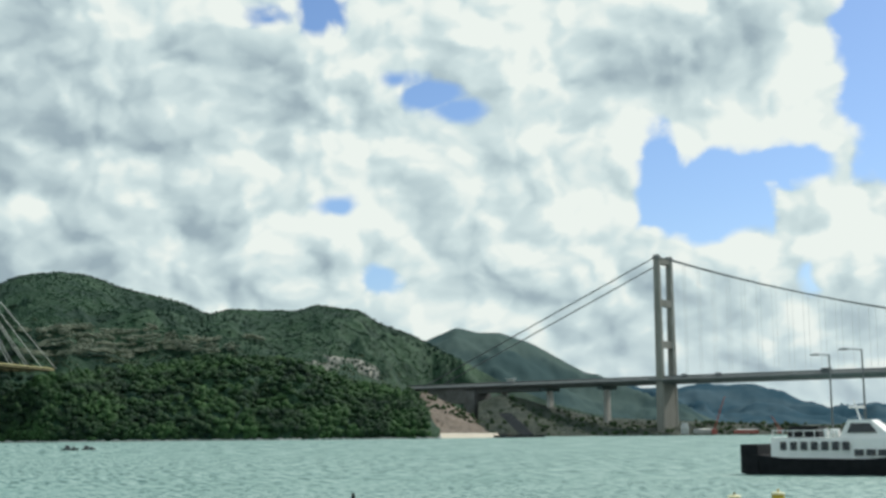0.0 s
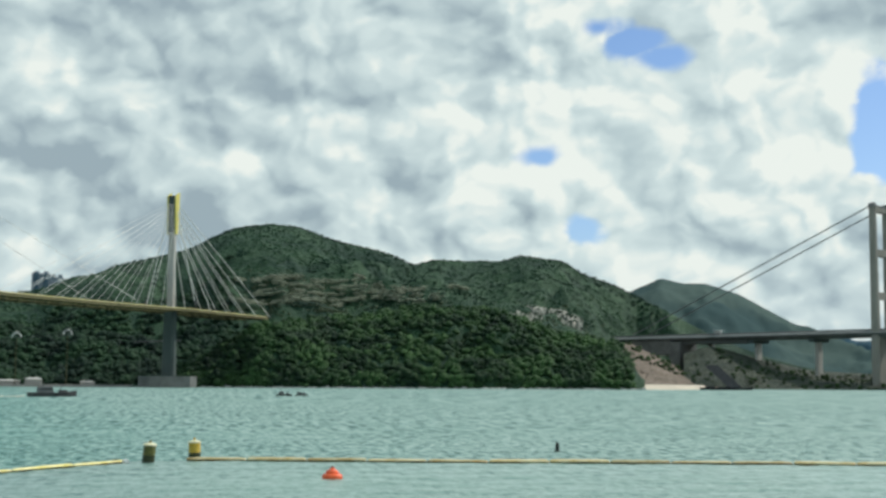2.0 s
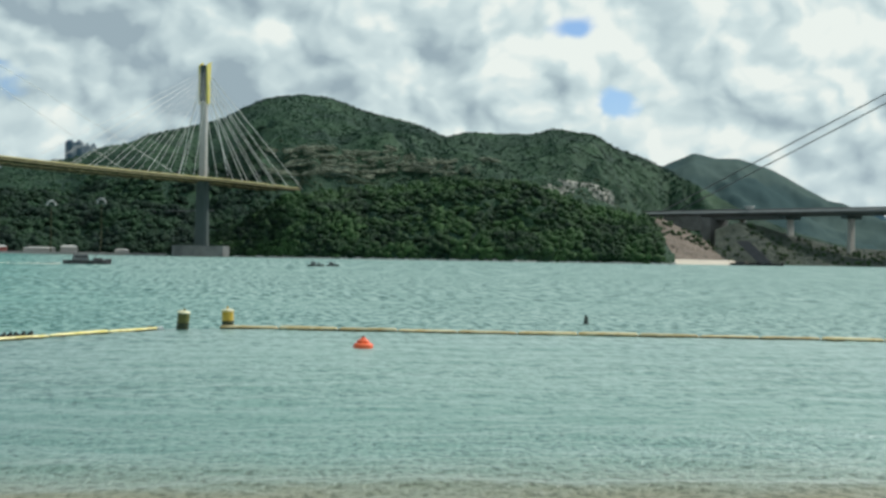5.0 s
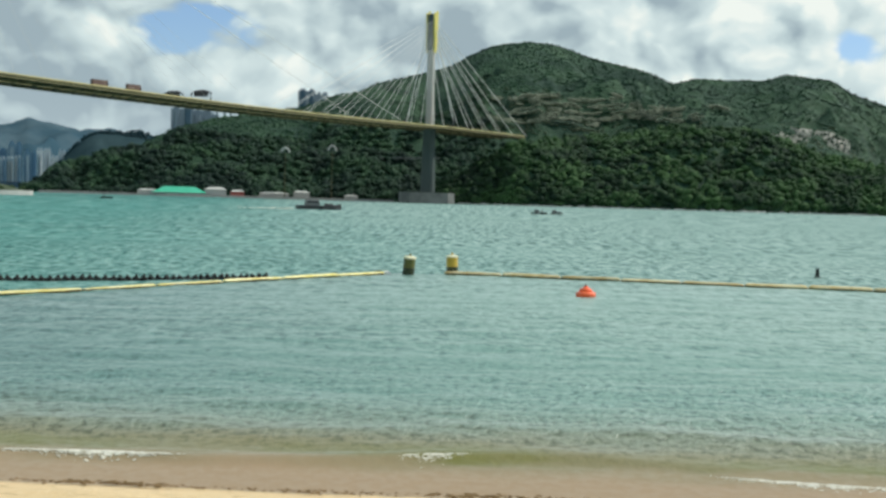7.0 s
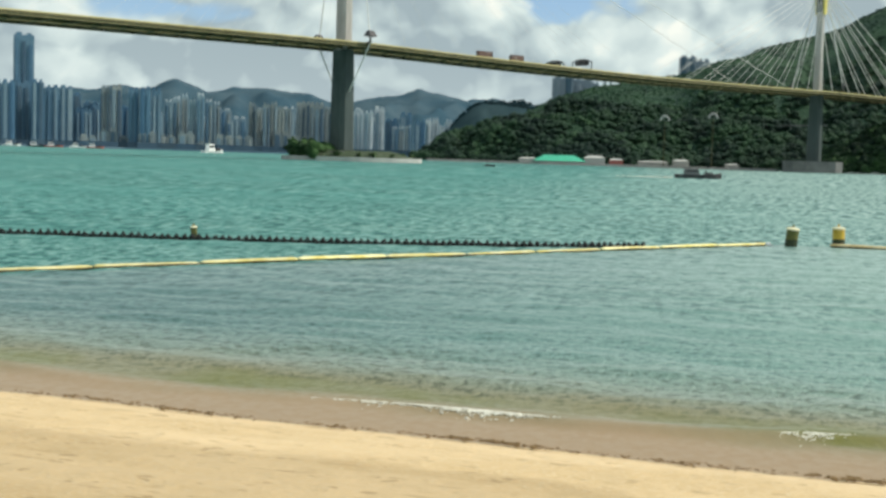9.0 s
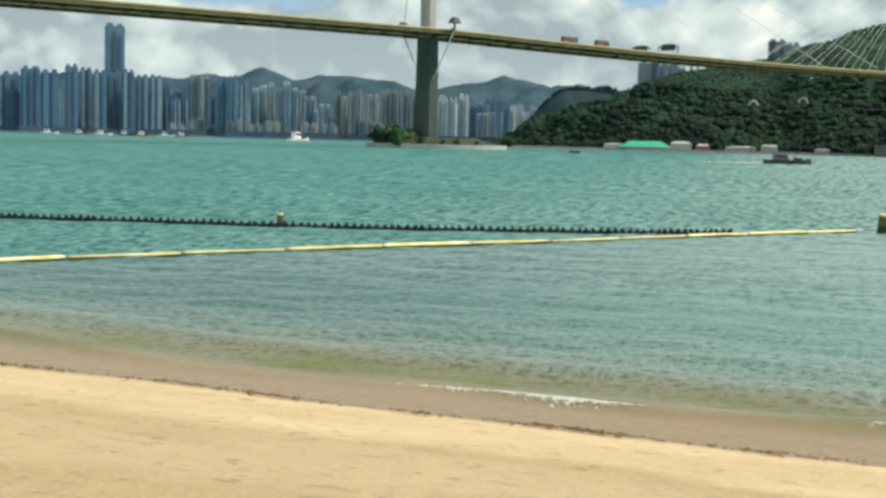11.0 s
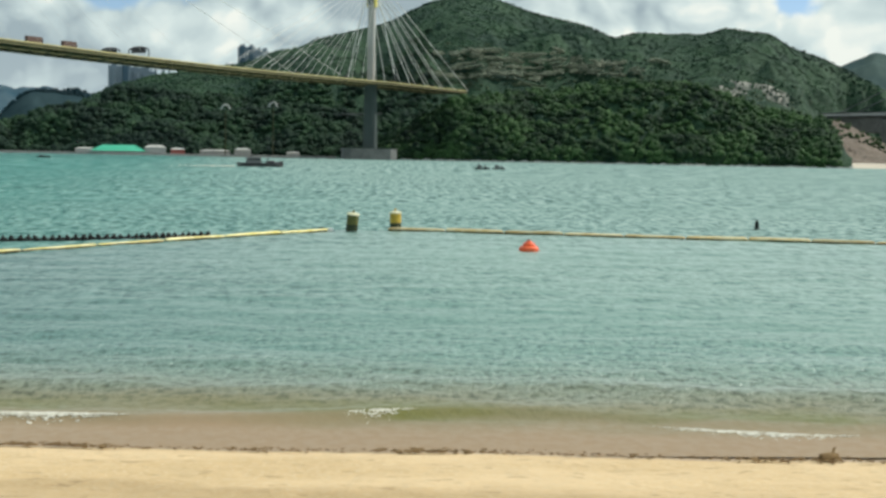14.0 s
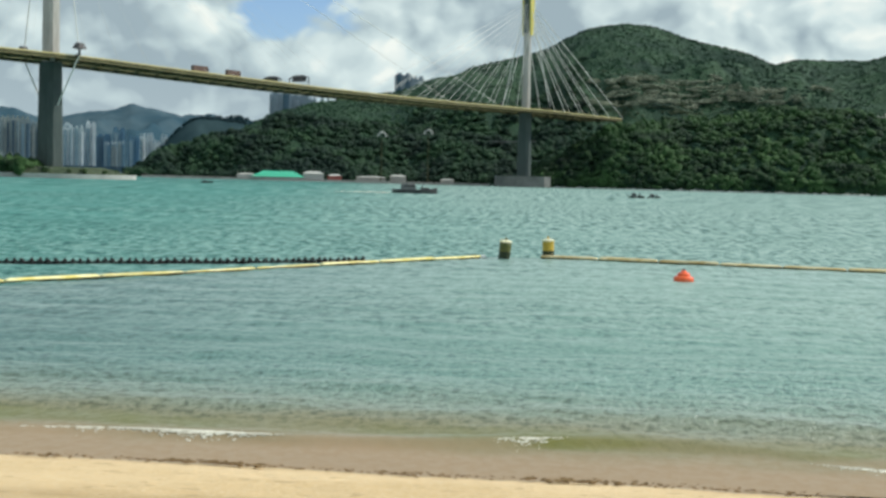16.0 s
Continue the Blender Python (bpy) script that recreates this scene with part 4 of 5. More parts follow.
# overhead sign gantries on the deck
def gantry(s, lat):
    b = along(s, lat, deck_z(s))
    g0 = thing("sign_gantry", tuple(b), "dark arched sign gantry over the carriageway", "sign gantry", "gantries on the bridge")
    up = Vector((0, 0, 1))
    for sgn in (-1, 1):
        part("post", Shape().tube(b + LAT * sgn * 8.2, b + LAT * sgn * 8.2 + up * 5.0, 0.35, n=8), DARK_STEEL, g0)
    arch = Shape()
    pts = [b + LAT * (8.6 * math.cos(t)) + up * (4.6 + 2.6 * math.sin(t)) for t in [math.pi * i / 10 for i in range(11)]]
    for p, q in zip(pts, pts[1:]):
        arch.tube(p, q, 0.42, n=6)
    part("arch", arch, DARK_STEEL, g0)
    part("sign_panel", Shape().extrude([(-0.15, 3.4), (0.15, 3.4), (0.15, 6.7), (-0.15, 6.7)], b - LAT * 6.0, AX, up, LAT, 12.0), DARK_STEEL, g0)


gantry(183, -12.2)
gantry(183, 12.2)


def lorry(s, lat, col, label, kind_name, length):
    b = along(s, lat, deck_z(s))
    o = thing(kind_name, tuple(b), label, kind_name)
    a = (AX.x, AX.y)
    part("body", Shape().box(b + Vector((0, 0, 2.5)), (length, 2.5, 4.0), a, chamfer=0.25, top=0.97), col, o)
    part("cab_window", Shape().box(b + AX * (length / 2 - 0.6) + Vector((0, 0, 2.5)), (1.3, 2.56, 1.0), a, chamfer=0.1), GLASS_DARK, o)
    for ds in (-length * 0.32, length * 0.32):
        for sl in (-1.05, 1.05):
            c = b + AX * ds + LAT * sl + Vector((0, 0, 0.5))
            part("wheel", Shape().tube(c - LAT * 0.15, c + LAT * 0.15, 0.5, n=12), DARK_STEEL, o)


lorry(92, -17, RUST_PAINT, "rust-red double-deck coach crossing the bridge", "bus", 12.0)
lorry(119, -17, RUST_PAINT, "rust-brown lorry crossing the bridge", "lorry", 11.0)

# ---------------------------------------------------------------- islet under the central mast
islet = Shape()
I_AT = C_AT + Vector((6.0, 1.0, 0))
ring0 = [I_AT + Vector((40 * math.cos(t) * 0.94 - 22 * math.sin(t) * 0.3, 40 * math.cos(t) * 0.30 + 22 * math.sin(t), -1.0)) for t in [6.28319 * i / 40 for i in range(40)]]
single("islet_quay", islet.prism(ring0, [p + Vector((0, 0, 3.4)) for p in ring0]), FAR_WHITE, tuple(I_AT), "round concrete islet wall round the bridge mast", "islet", kind="structure")
grass = Shape().prism([I_AT + (p - I_AT) * 0.93 + Vector((0, 0, 3.2)) for p in ring0], [I_AT + (p - I_AT) * 0.55 + Vector((0, 0, 6.6)) for p in ring0])
single("islet_ground", grass, LEAF_LIGHT, tuple(I_AT), "grassy top of the islet", "ground", kind="structure")
ip = []
for _ in range(90):
    t, q = rng.uniform(0, 6.283), rng.uniform(0.35, 0.9)
    p = I_AT + Vector((40 * math.cos(t) * 0.94 - 22 * math.sin(t) * 0.3, 40 * math.cos(t) * 0.30 + 22 * math.sin(t), 0)) * q
    ip.append((p.x, p.y, 4.0 if p.x < I_AT.x - 8 else 3.0))
ip = np.array(ip)
forest("islet_bushes", ip[ip[:, 0] < I_AT.x - 10], (3.4, 6.4), LEAF_NEAR, "dark bushes at one end of the islet", rng, 5, 2, 3)
forest("islet_scrub", ip[ip[:, 0] > I_AT.x - 10], (1.2, 2.4), LEAF_MID, "low scrub on the islet", rng, 4, 1, 3)
# ---------------------------------------------------------------- suspension bridge
M_AT = Vector((776.2, 1297.4, 0))
MA = Vector((0.515, -0.857, 0)).normalized()      # towards the main span
MT = Vector((0.857, 0.515, 0)).normalized()
susp = thing("suspension_bridge", tuple(M_AT), "grey suspension bridge with twin-leg concrete tower and boxy deck", "bridge")


def mpt(s, t=0.0, z=0.0):
    return M_AT + MA * s + MT * t + UP * z


for t in (-15, 15):
    part("tower_leg", Shape().box(mpt(0, t, 100), (10.0, 7.5, 208), (MA.x, MA.y), chamfer=1.5, top=0.72), TOWER_GREY, susp, "tapering concrete tower leg")
    part("saddle", Shape().box(mpt(0, t, 205.5), (9.5, 7.0, 5.0), (MA.x, MA.y), chamfer=1.2, top=0.7), CONCRETE_DARK, susp)
part("pier_wall", Shape().box(mpt(0, 0, 27), (9.0, 30, 56), (MA.x, MA.y), chamfer=1.2, top=0.9), TOWER_GREY, susp)
for z, h in ((201, 7), (152, 8), (104, 8), (56, 8), (6, 14)):
    part("portal_beam", Shape().extrude([(-3.0, -h / 2), (3.0, -h / 2), (3.0, h / 2), (-3.0, h / 2)], mpt(0, -13, z), MA, UP, MT, 26), TOWER_GREY, susp)
MZ = 66.0
deck = Shape().extrude([(-20.5, -3.5), (-14, -7.6), (14, -7.6), (20.5, -3.5), (14, 0), (-14, 0)], mpt(-470, 0, MZ), MT, UP, MA, 470 + 520)
part("deck_box", deck, STEEL_GREY, susp, "grey streamlined box deck")
part("approach_girder", Shape().extrude([(-13, -11.0), (13, -11.0), (14, -7.7), (-14, -7.7)], mpt(-470, 0, MZ), MT, UP, MA, 300), STEEL_GREY, susp)
for t in (-16, 16):
    part("parapet", Shape().extrude([(-0.2, 0), (0.2, 0), (0.2, 1.5), (-0.2, 1.5)], mpt(-470, t, MZ), MT, UP, MA, 990), STEEL_GREY, susp)


def cable_z(s):
    return 81 + 4 * 125 * ((s - 688) / 1377) ** 2 if s > 0 else 206 + s * 0.405


for t in (-15, 15):
    c = Shape()
    ss = [0 + 20 * i for i in range(26)]
    for a, b in zip(ss, ss[1:]):
        c.tube(mpt(a, t, cable_z(a)), mpt(b, t, cable_z(b)), 0.75, n=8)
    part("main_cable", c, STEEL_GREY, susp)
    part("side_cable", Shape().tube(mpt(0, t, 206), mpt(-360, t, 206 - 360 * 0.405), 0.75, n=8), STEEL_GREY, susp)
    for i in range(27):
        s = 18 + 18.0 * i
        part("hanger", Shape().tube(mpt(s, t, MZ), mpt(s, t, cable_z(s)), 0.16, n=5), STAY, susp)
for s in (-80, -161):
    part("pier_column", Shape().box(mpt(s, 0, (MZ - 8) / 2), (4.6, 11.0, MZ - 8), (MA.x, MA.y), chamfer=0.8, top=0.92), CONCRETE, susp)
    part("pier_cap", Shape().extrude([(-3.2, -4), (3.2, -4), (4.2, 0), (-4.2, 0)], mpt(s, -17, MZ - 7.6), MA, UP, MT, 34), CONCRETE_GREEN, susp)
part("approach_wall", Shape().box(mpt(-345, 0, MZ - 14), (130, 34, 20), (MA.x, MA.y), chamfer=0.6), CONCRETE_DARK, susp, "dark approach wall")
part("abutment", Shape().box(mpt(-272, 0, MZ / 2 - 4), (16, 38, MZ - 8), (MA.x, MA.y), chamfer=1.0), CONCRETE_DARK, susp)
part("pier_column", Shape().box(mpt(-236, 10, MZ / 2 + 8), (6, 7, MZ - 30), (MA.x, MA.y), chamfer=0.8), FAR_WHITE, susp)


def small_vehicle(b, a, name, label, col, size):
    o = thing(name, tuple(b), label, name)
    part("body", Shape().box(b + UP * (size[2] * 0.5 + 0.3), size, a, chamfer=0.3, top=0.94), col, o)
    part("windscreen", Shape().box(b + UP * (size[2] * 0.68 + 0.3), (size[0] * 0.96, size[1] * 1.02, size[2] * 0.3), a, chamfer=0.2), GLASS_DARK, o)
    a3 = Vector((a[0], a[1], 0)).normalized()
    n3 = Vector((-a3.y, a3.x, 0))
    for dx in (-0.33, 0.33):
        for dy in (-0.42, 0.42):
            c = b + a3 * size[0] * dx + n3 * size[1] * dy + UP * 0.45
            part("wheel", Shape().tube(c - n3 * 0.15, c + n3 * 0.15, 0.45, n=10), DARK_STEEL, o)


KIOSK = mpt(-212, -10, MZ)
kiosk = thing("toll_kiosk", tuple(KIOSK), "small white kiosk with a flat roof on the bridge approach", "kiosk")
part("wall", Shape().box(KIOSK + UP * 2.4, (9.0, 5.0, 4.8), (MA.x, MA.y), chamfer=0.3), FAR_WHITE, kiosk)
part("roof", Shape().box(KIOSK + UP * 5.1, (11.0, 6.6, 0.6), (MA.x, MA.y), chamfer=0.3), WHITE_PAINT, kiosk, "white flat roof")
small_vehicle(mpt(196, -14, MZ), (MA.x, MA.y), "bus", "dark coach on the suspension bridge deck", DARK_STEEL, (11.5, 2.5, 3.2))
small_vehicle(mpt(30, -14, MZ), (MA.x, MA.y), "van", "dark van on the suspension bridge deck", STEEL_GREY, (7.0, 2.3, 2.6))
small_vehicle(mpt(72, -14, MZ), (MA.x, MA.y), "van", "grey van on the suspension bridge deck", STEEL_GREY, (7.0, 2.3, 2.6))

# ---------------------------------------------------------------- city
crng = random.Random(7)
BAYS = {CITY_BLUE: (CITY_BLUE, CITY_SHADE, CITY_PALE), CITY_BEIGE: (CITY_BEIGE, CITY_PALE, CITY_SHADE), CITY_PALE: (CITY_PALE, CITY_BLUE, CITY_BEIGE),
        CITY_WHITE: (CITY_WHITE, CITY_PALE), CITY_GREY: (CITY_GREY, CITY_SHADE)}


def flats(az, dist, w, dep, top_el, mat, label):
    """One tower block: ribbed slab with recessed bays, roof house and podium."""
    b = place(az, dist, 3.0)
    top = height(top_el, dist)
    o = thing("apartment_tower", tuple(b), label, "building", "towers of the city")
    face = Vector((-b.x, -b.y, 0)).normalized().to_2d()
    ax = (face.y, -face.x)
    h = top - 3.0
    part("body", Shape().box(b + UP * h / 2, (w, dep, h), ax), mat, o)
    n = max(2, int(w / 11))
    a3 = Vector((ax[0], ax[1], 0)).normalized()
    for i in range(n):
        c = b + a3 * (w * ((i + 0.5) / n - 0.5)) + Vector((face.x, face.y, 0)) * (dep / 2)
        rise = crng.uniform(0.90, 1.0)
        part("bay", Shape().box(c + UP * (h * rise / 2), (w / n * crng.uniform(0.38, 0.66), 5.0, h * rise), ax, chamfer=0.8), crng.choice(BAYS[mat]), o)
    for i in range(2):
        part("roof_house", Shape().box(b + a3 * (w * (0.5 * i - 0.25)) + UP * (h + 1.6), (w * crng.uniform(0.2, 0.34), dep * 0.5, 3.4 if mat is CITY_GREY else crng.uniform(5.0, 9.0)), ax),
             CITY_WHITE if mat is CITY_PALE else mat, o)
    part("podium", Shape().box(b + Vector((face.x, face.y, 0)) * 6 + UP * 5, (w * 1.15, dep + 14, 10), ax), CITY_SHADE, o)


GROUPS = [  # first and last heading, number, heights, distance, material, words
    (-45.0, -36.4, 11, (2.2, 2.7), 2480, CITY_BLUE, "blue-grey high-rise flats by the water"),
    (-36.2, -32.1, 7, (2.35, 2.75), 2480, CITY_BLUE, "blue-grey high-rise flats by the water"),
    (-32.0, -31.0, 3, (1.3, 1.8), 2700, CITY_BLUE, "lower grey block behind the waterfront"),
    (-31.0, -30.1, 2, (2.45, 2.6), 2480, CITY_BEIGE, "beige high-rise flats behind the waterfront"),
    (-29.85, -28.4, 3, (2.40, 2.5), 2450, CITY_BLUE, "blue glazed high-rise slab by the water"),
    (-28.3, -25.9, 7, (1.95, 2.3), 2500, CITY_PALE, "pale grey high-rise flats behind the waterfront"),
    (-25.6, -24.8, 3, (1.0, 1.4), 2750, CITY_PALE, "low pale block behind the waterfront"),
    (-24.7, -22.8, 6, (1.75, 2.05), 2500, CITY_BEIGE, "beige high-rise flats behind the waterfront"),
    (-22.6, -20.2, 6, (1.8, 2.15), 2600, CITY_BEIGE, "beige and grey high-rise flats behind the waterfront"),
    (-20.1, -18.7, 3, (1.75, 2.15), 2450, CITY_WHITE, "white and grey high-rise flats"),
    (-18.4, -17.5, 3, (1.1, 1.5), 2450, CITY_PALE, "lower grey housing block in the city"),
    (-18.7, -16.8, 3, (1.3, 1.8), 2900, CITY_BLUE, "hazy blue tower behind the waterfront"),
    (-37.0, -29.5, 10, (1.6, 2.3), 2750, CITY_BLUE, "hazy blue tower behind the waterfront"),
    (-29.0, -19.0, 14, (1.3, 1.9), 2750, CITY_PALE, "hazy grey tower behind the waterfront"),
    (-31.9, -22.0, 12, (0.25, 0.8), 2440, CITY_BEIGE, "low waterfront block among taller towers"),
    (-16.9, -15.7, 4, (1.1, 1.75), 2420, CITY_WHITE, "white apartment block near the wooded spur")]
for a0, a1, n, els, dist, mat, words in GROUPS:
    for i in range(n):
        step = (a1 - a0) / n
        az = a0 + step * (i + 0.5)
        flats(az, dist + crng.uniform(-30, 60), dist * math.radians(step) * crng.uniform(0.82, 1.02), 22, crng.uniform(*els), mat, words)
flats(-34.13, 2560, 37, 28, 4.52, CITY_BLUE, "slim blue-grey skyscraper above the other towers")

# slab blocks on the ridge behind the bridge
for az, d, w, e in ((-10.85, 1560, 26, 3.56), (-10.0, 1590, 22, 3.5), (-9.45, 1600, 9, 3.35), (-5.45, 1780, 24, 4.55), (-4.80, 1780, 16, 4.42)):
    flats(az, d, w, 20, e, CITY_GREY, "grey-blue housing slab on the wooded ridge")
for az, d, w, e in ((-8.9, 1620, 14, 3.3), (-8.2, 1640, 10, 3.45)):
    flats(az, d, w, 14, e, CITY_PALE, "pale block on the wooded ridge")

# ---------------------------------------------------------------- works yard under the wooded slope
def shed(az, dist, w, dep, wall_h, roof_h, roof_mat, wall_mat, label):
    b = place(az, dist, 1.8)
    o = thing("shed", tuple(b), label, "shed")
    f = Vector((-b.x, -b.y, 0)).normalized()
    a = Vector((f.y, -f.x, 0))
    part("wall", Shape().box(b + UP * wall_h / 2, (w, dep, wall_h), (a.x, a.y)), wall_mat, o)
    r = Shape()
    lo = [b + a * sx * w * 0.53 + f * sy * dep * 0.55 + UP * wall_h for sx, sy in ((-1, -1), (1, -1), (1, 1), (-1, 1))]
    hi = [b + a * sx * w * 0.30 + f * sy * dep * 0.06 + UP * (wall_h + roof_h) for sx, sy in ((-1, -1), (1, -1), (1, 1), (-1, 1))]
    part("roof", r.prism(lo, hi), roof_mat, o)


quay = Shape().prism([place(a, r, -0.5) for a, r in ((-16.8, 1150), (-1.5, 1105), (-1.5, 1200), (-16.8, 1280))], [place(a, r, 1.8) for a, r in ((-16.8, 1152), (-1.5, 1107), (-1.5, 1200), (-16.8, 1280))])
single("quay_wall", quay, CONCRETE_DARK, tuple(place(-9, 1130)), "low dark quay along the wooded shore", "quay", kind="structure")
shed(-10.9, 1140, 44, 24, 1.4, 5.2, GREEN_ROOF, FAR_WHITE, "long shed with a bright green sheet roof")
shed(-9.35, 1140, 18, 16, 5.0, 2.0, FAR_WHITE, FAR_WHITE, "low white works shed")
shed(-8.4, 1140, 12, 12, 3.5, 1.5, FAR_WHITE, RED_PAINT, "small red and white works shed")
shed(-12.3, 1150, 16, 12, 3.0, 1.0, FAR_WHITE, FAR_WHITE, "small white shed beside the green roof")
shed(-6.8, 1135, 26, 10, 3.0, 1.0, FAR_WHITE, CONCRETE, "low pale store by the quay")
shed(-5.6, 1132, 14, 10, 4.4, 1.4, FAR_WHITE, CONCRETE, "pale store by the quay")


def arch_mast(az, dist, top, label):
    """A slender mast that carries a small round arch for an overhead line."""
    b = place(az, dist)
    o = thing("line_mast", tuple(b), label, "mast", "line masts on the wooded shore")
    crown = top - 4.0
    part("pole", Shape().tube(b + Vector((0, 0, 1.5)), b + Vector((0, 0, crown)), 0.42, 0.3, 8), DECK_OLIVE, o)
    arch = Shape()
    ring = [b + Vector((3.5 * math.cos(a), 0, crown + 4.0 * math.sin(a))) for a in [math.pi * i / 10 for i in range(11)]]
    for p, q in zip(ring, ring[1:]):
        arch.tube(p, q, 0.8, n=8)
    part("arch", arch, FAR_WHITE, o, "chalky white round arch")
    part("cross_arm", Shape().tube(ring[-1], ring[0], 0.35, n=6), CONCRETE_GREEN, o)
    return b + Vector((0, 0, crown))


m0 = arch_mast(-6.35, 1126, 44.5, "slim mast with a pale round arch above dark woodland")
m1 = arch_mast(-4.28, 1126, 47.5, "slim mast with a pale round arch above dark woodland")
single("overhead_line", Shape().tube(m0, m1, 0.12, n=5), STEEL_GREY, tuple(m0), "thin grey overhead line between two slim masts", "cable")
shed(-3.4, 1128, 12, 8, 2.6, 0.8, FAR_WHITE, CONCRETE, "low pale store by the quay")

# hillside road with two white arches
road = thing("hillside_viaduct", tuple(place(-4, 1215)), "slim concrete road viaduct across the wooded slope", "viaduct")
pp = [place(-8.5 + 0.5 * i, 1330 - 4.0 * i, height(1.42 + 0.02 * i, 1330 - 4.0 * i)) for i in range(19)]
rd = Shape().sweep([[p, p + Vector((0, 9, 0)), p + Vector((0, 9, 1.2)), p + UP * 1.2] for p in pp])
part("deck", rd, CONCRETE_DARK, road)
for p in pp[1::2]:
    part("pier", Shape().box((p.x, p.y + 4, p.z / 2), (1.4, 2.4, p.z), (1, 0), chamfer=0.3), CONCRETE_DARK, road)
for az in (-5.35, -3.35):
    d = 1300
    b = place(az, d, height(1.55, d))
    o = thing("road_arch", tuple(b), "white arched frame over the hillside road", "arch", "arches over the road")
    arc = Shape()
    pts = [b + Vector((5.0 * math.cos(t), 0, 5.0 * math.sin(t))) for t in [math.pi * i / 10 for i in range(11)]]
    for p, q in zip(pts, pts[1:]):
        arc.tube(p, q, 0.75, n=6)
    part("frame", arc, FAR_WHITE, o)

# ---------------------------------------------------------------- boats
def ferry():
    b = Vector((80.0, 116.5, 0.0))
    f = Vector((0.60, -0.80, 0)).normalized()
    n = Vector((-f.y, f.x, 0))
    o = thing("ferry", tuple(b), "black and white passenger catamaran ferry under way", "ferry")
    L = 34.0

    def P(s, t, z):
        return b + f * s * 0.68 + n * t * 0.8 + UP * z * 0.86

    hull = Shape()
    secs = [(0.0, 4.0, 3.6, 2.6), (6, 4.2, 3.8, 2.0), (18, 4.2, 3.8, 1.9), (25, 3.4, 2.6, 2.3), (L, 0.5, 0.3, 2.9)]
    for (s0, w0, k0, h0), (s1, w1, k1, h1) in zip(secs, secs[1:]):
        hull.prism([P(s0, -k0, -0.4), P(s0, k0, -0.4), P(s0, w0, h0), P(s0, -w0, h0)], [P(s1, -k1, -0.4), P(s1, k1, -0.4), P(s1, w1, h1), P(s1, -w1, h1)])
    h = part("hull", hull, HULL_BLACK, o, "black hull")
    part("stern_post", Shape().prism([P(-0.5, -4.0, 0.2), P(2.2, -4.0, 0.2), P(2.2, 4.0, 0.2), P(-0.5, 4.0, 0.2)], [P(-0.5, -4.0, 3.6), P(2.2, -4.0, 3.6), P(2.2, 4.0, 3.6), P(-0.5, 4.0, 3.6)]), HULL_BLACK, o)
    cabin = Shape().prism([P(4.2, -3.9, 1.7), P(25, -3.2, 1.9), P(25, 3.2, 1.9), P(4.2, 3.9, 1.7)], [P(4.2, -3.7, 4.4), P(23.5, -3.0, 4.2), P(23.5, 3.0, 4.2), P(4.2, 3.7, 4.4)])
    part("cabin", cabin, WHITE_PAINT, o, "white passenger cabin")
    for i in range(7):
        s = 5.6 + i * 1.55
        part("window", Shape().prism([P(s, -3.86, 2.9), P(s + 0.95, -3.84, 2.9), P(s + 0.95, -3.5, 2.9), P(s, -3.5, 2.9)], [P(s, -3.80, 3.9), P(s + 0.95, -3.78, 3.9), P(s + 0.95, -3.5, 3.9), P(s, -3.5, 3.9)]), GLASS_DARK, o)
    for i in range(5):
        s = 16.5 + i * 1.7
        part("window", Shape().prism([P(s, -3.66 + 0.03 * i, 2.3), P(s + 1.3, -3.60 + 0.03 * i, 2.3), P(s + 1.3, -3.2, 2.3), P(s, -3.2, 2.3)], [P(s, -3.6 + 0.03 * i, 3.0), P(s + 1.3, -3.54 + 0.03 * i, 3.0), P(s + 1.3, -3.2, 3.0), P(s, -3.2, 3.0)]), GLASS_DARK, o)
    wheel = Shape().prism([P(14, -2.8, 4.2), P(22.0, -2.4, 4.2), P(22.0, 2.4, 4.2), P(14, 2.8, 4.2)], [P(15.4, -2.3, 6.4), P(18.6, -2.0, 6.4), P(18.6, 2.0, 6.4), P(15.4, 2.3, 6.4)])
    part("wheelhouse", wheel, WHITE_PAINT, o, "white raked wheelhouse")
    part("wheelhouse_window", Shape().prism([P(15.3, -2.72, 4.9), P(19.6, -2.5, 4.9), P(19.6, -2.0, 4.9), P(15.3, -2.0, 4.9)], [P(15.8, -2.42, 6.0), P(18.5, -2.24, 6.0), P(18.5, -1.9, 6.0), P(15.8, -1.9, 6.0)]), GLASS_DARK, o)
    part("roof_box", Shape().prism([P(6.2, -2.2, 4.4), P(11.0, -2.2, 4.4), P(11.0, 2.2, 4.4), P(6.2, 2.2, 4.4)], [P(6.4, -2.0, 5.7), P(10.8, -2.0, 5.7), P(10.8, 2.0, 5.7), P(6.4, 2.0, 5.7)]), HULL_BLACK, o, "dark roof housing")
    for s in (12.0, 12.9, 13.6):
        part("life_raft", Shape().tube(P(s, -2.4, 4.9), P(s + 0.5, -2.4, 4.9), 0.45, n=10), WHITE_PAINT, o)
    part("rail", Shape().tube(P(4.3, -3.6, 5.2), P(14.0, -3.4, 5.2), 0.05, n=6), WHITE_PAINT, o)
    for i in range(7):
        s = 4.4 + 1.6 * i
        part("rail_post", Shape().tube(P(s, -3.6, 4.3), P(s, -3.55, 5.2), 0.05, n=6), WHITE_PAINT, o)
    part("mast", Shape().tube(P(16.6, 0, 6.3), P(15.6, 0, 8.9), 0.12, 0.05, 8), WHITE_PAINT, o)
    part("radar", Shape().tube(P(15.2, -0.9, 7.9), P(16.9, 0.9, 7.9), 0.12, n=8), WHITE_PAINT, o)


ferry()


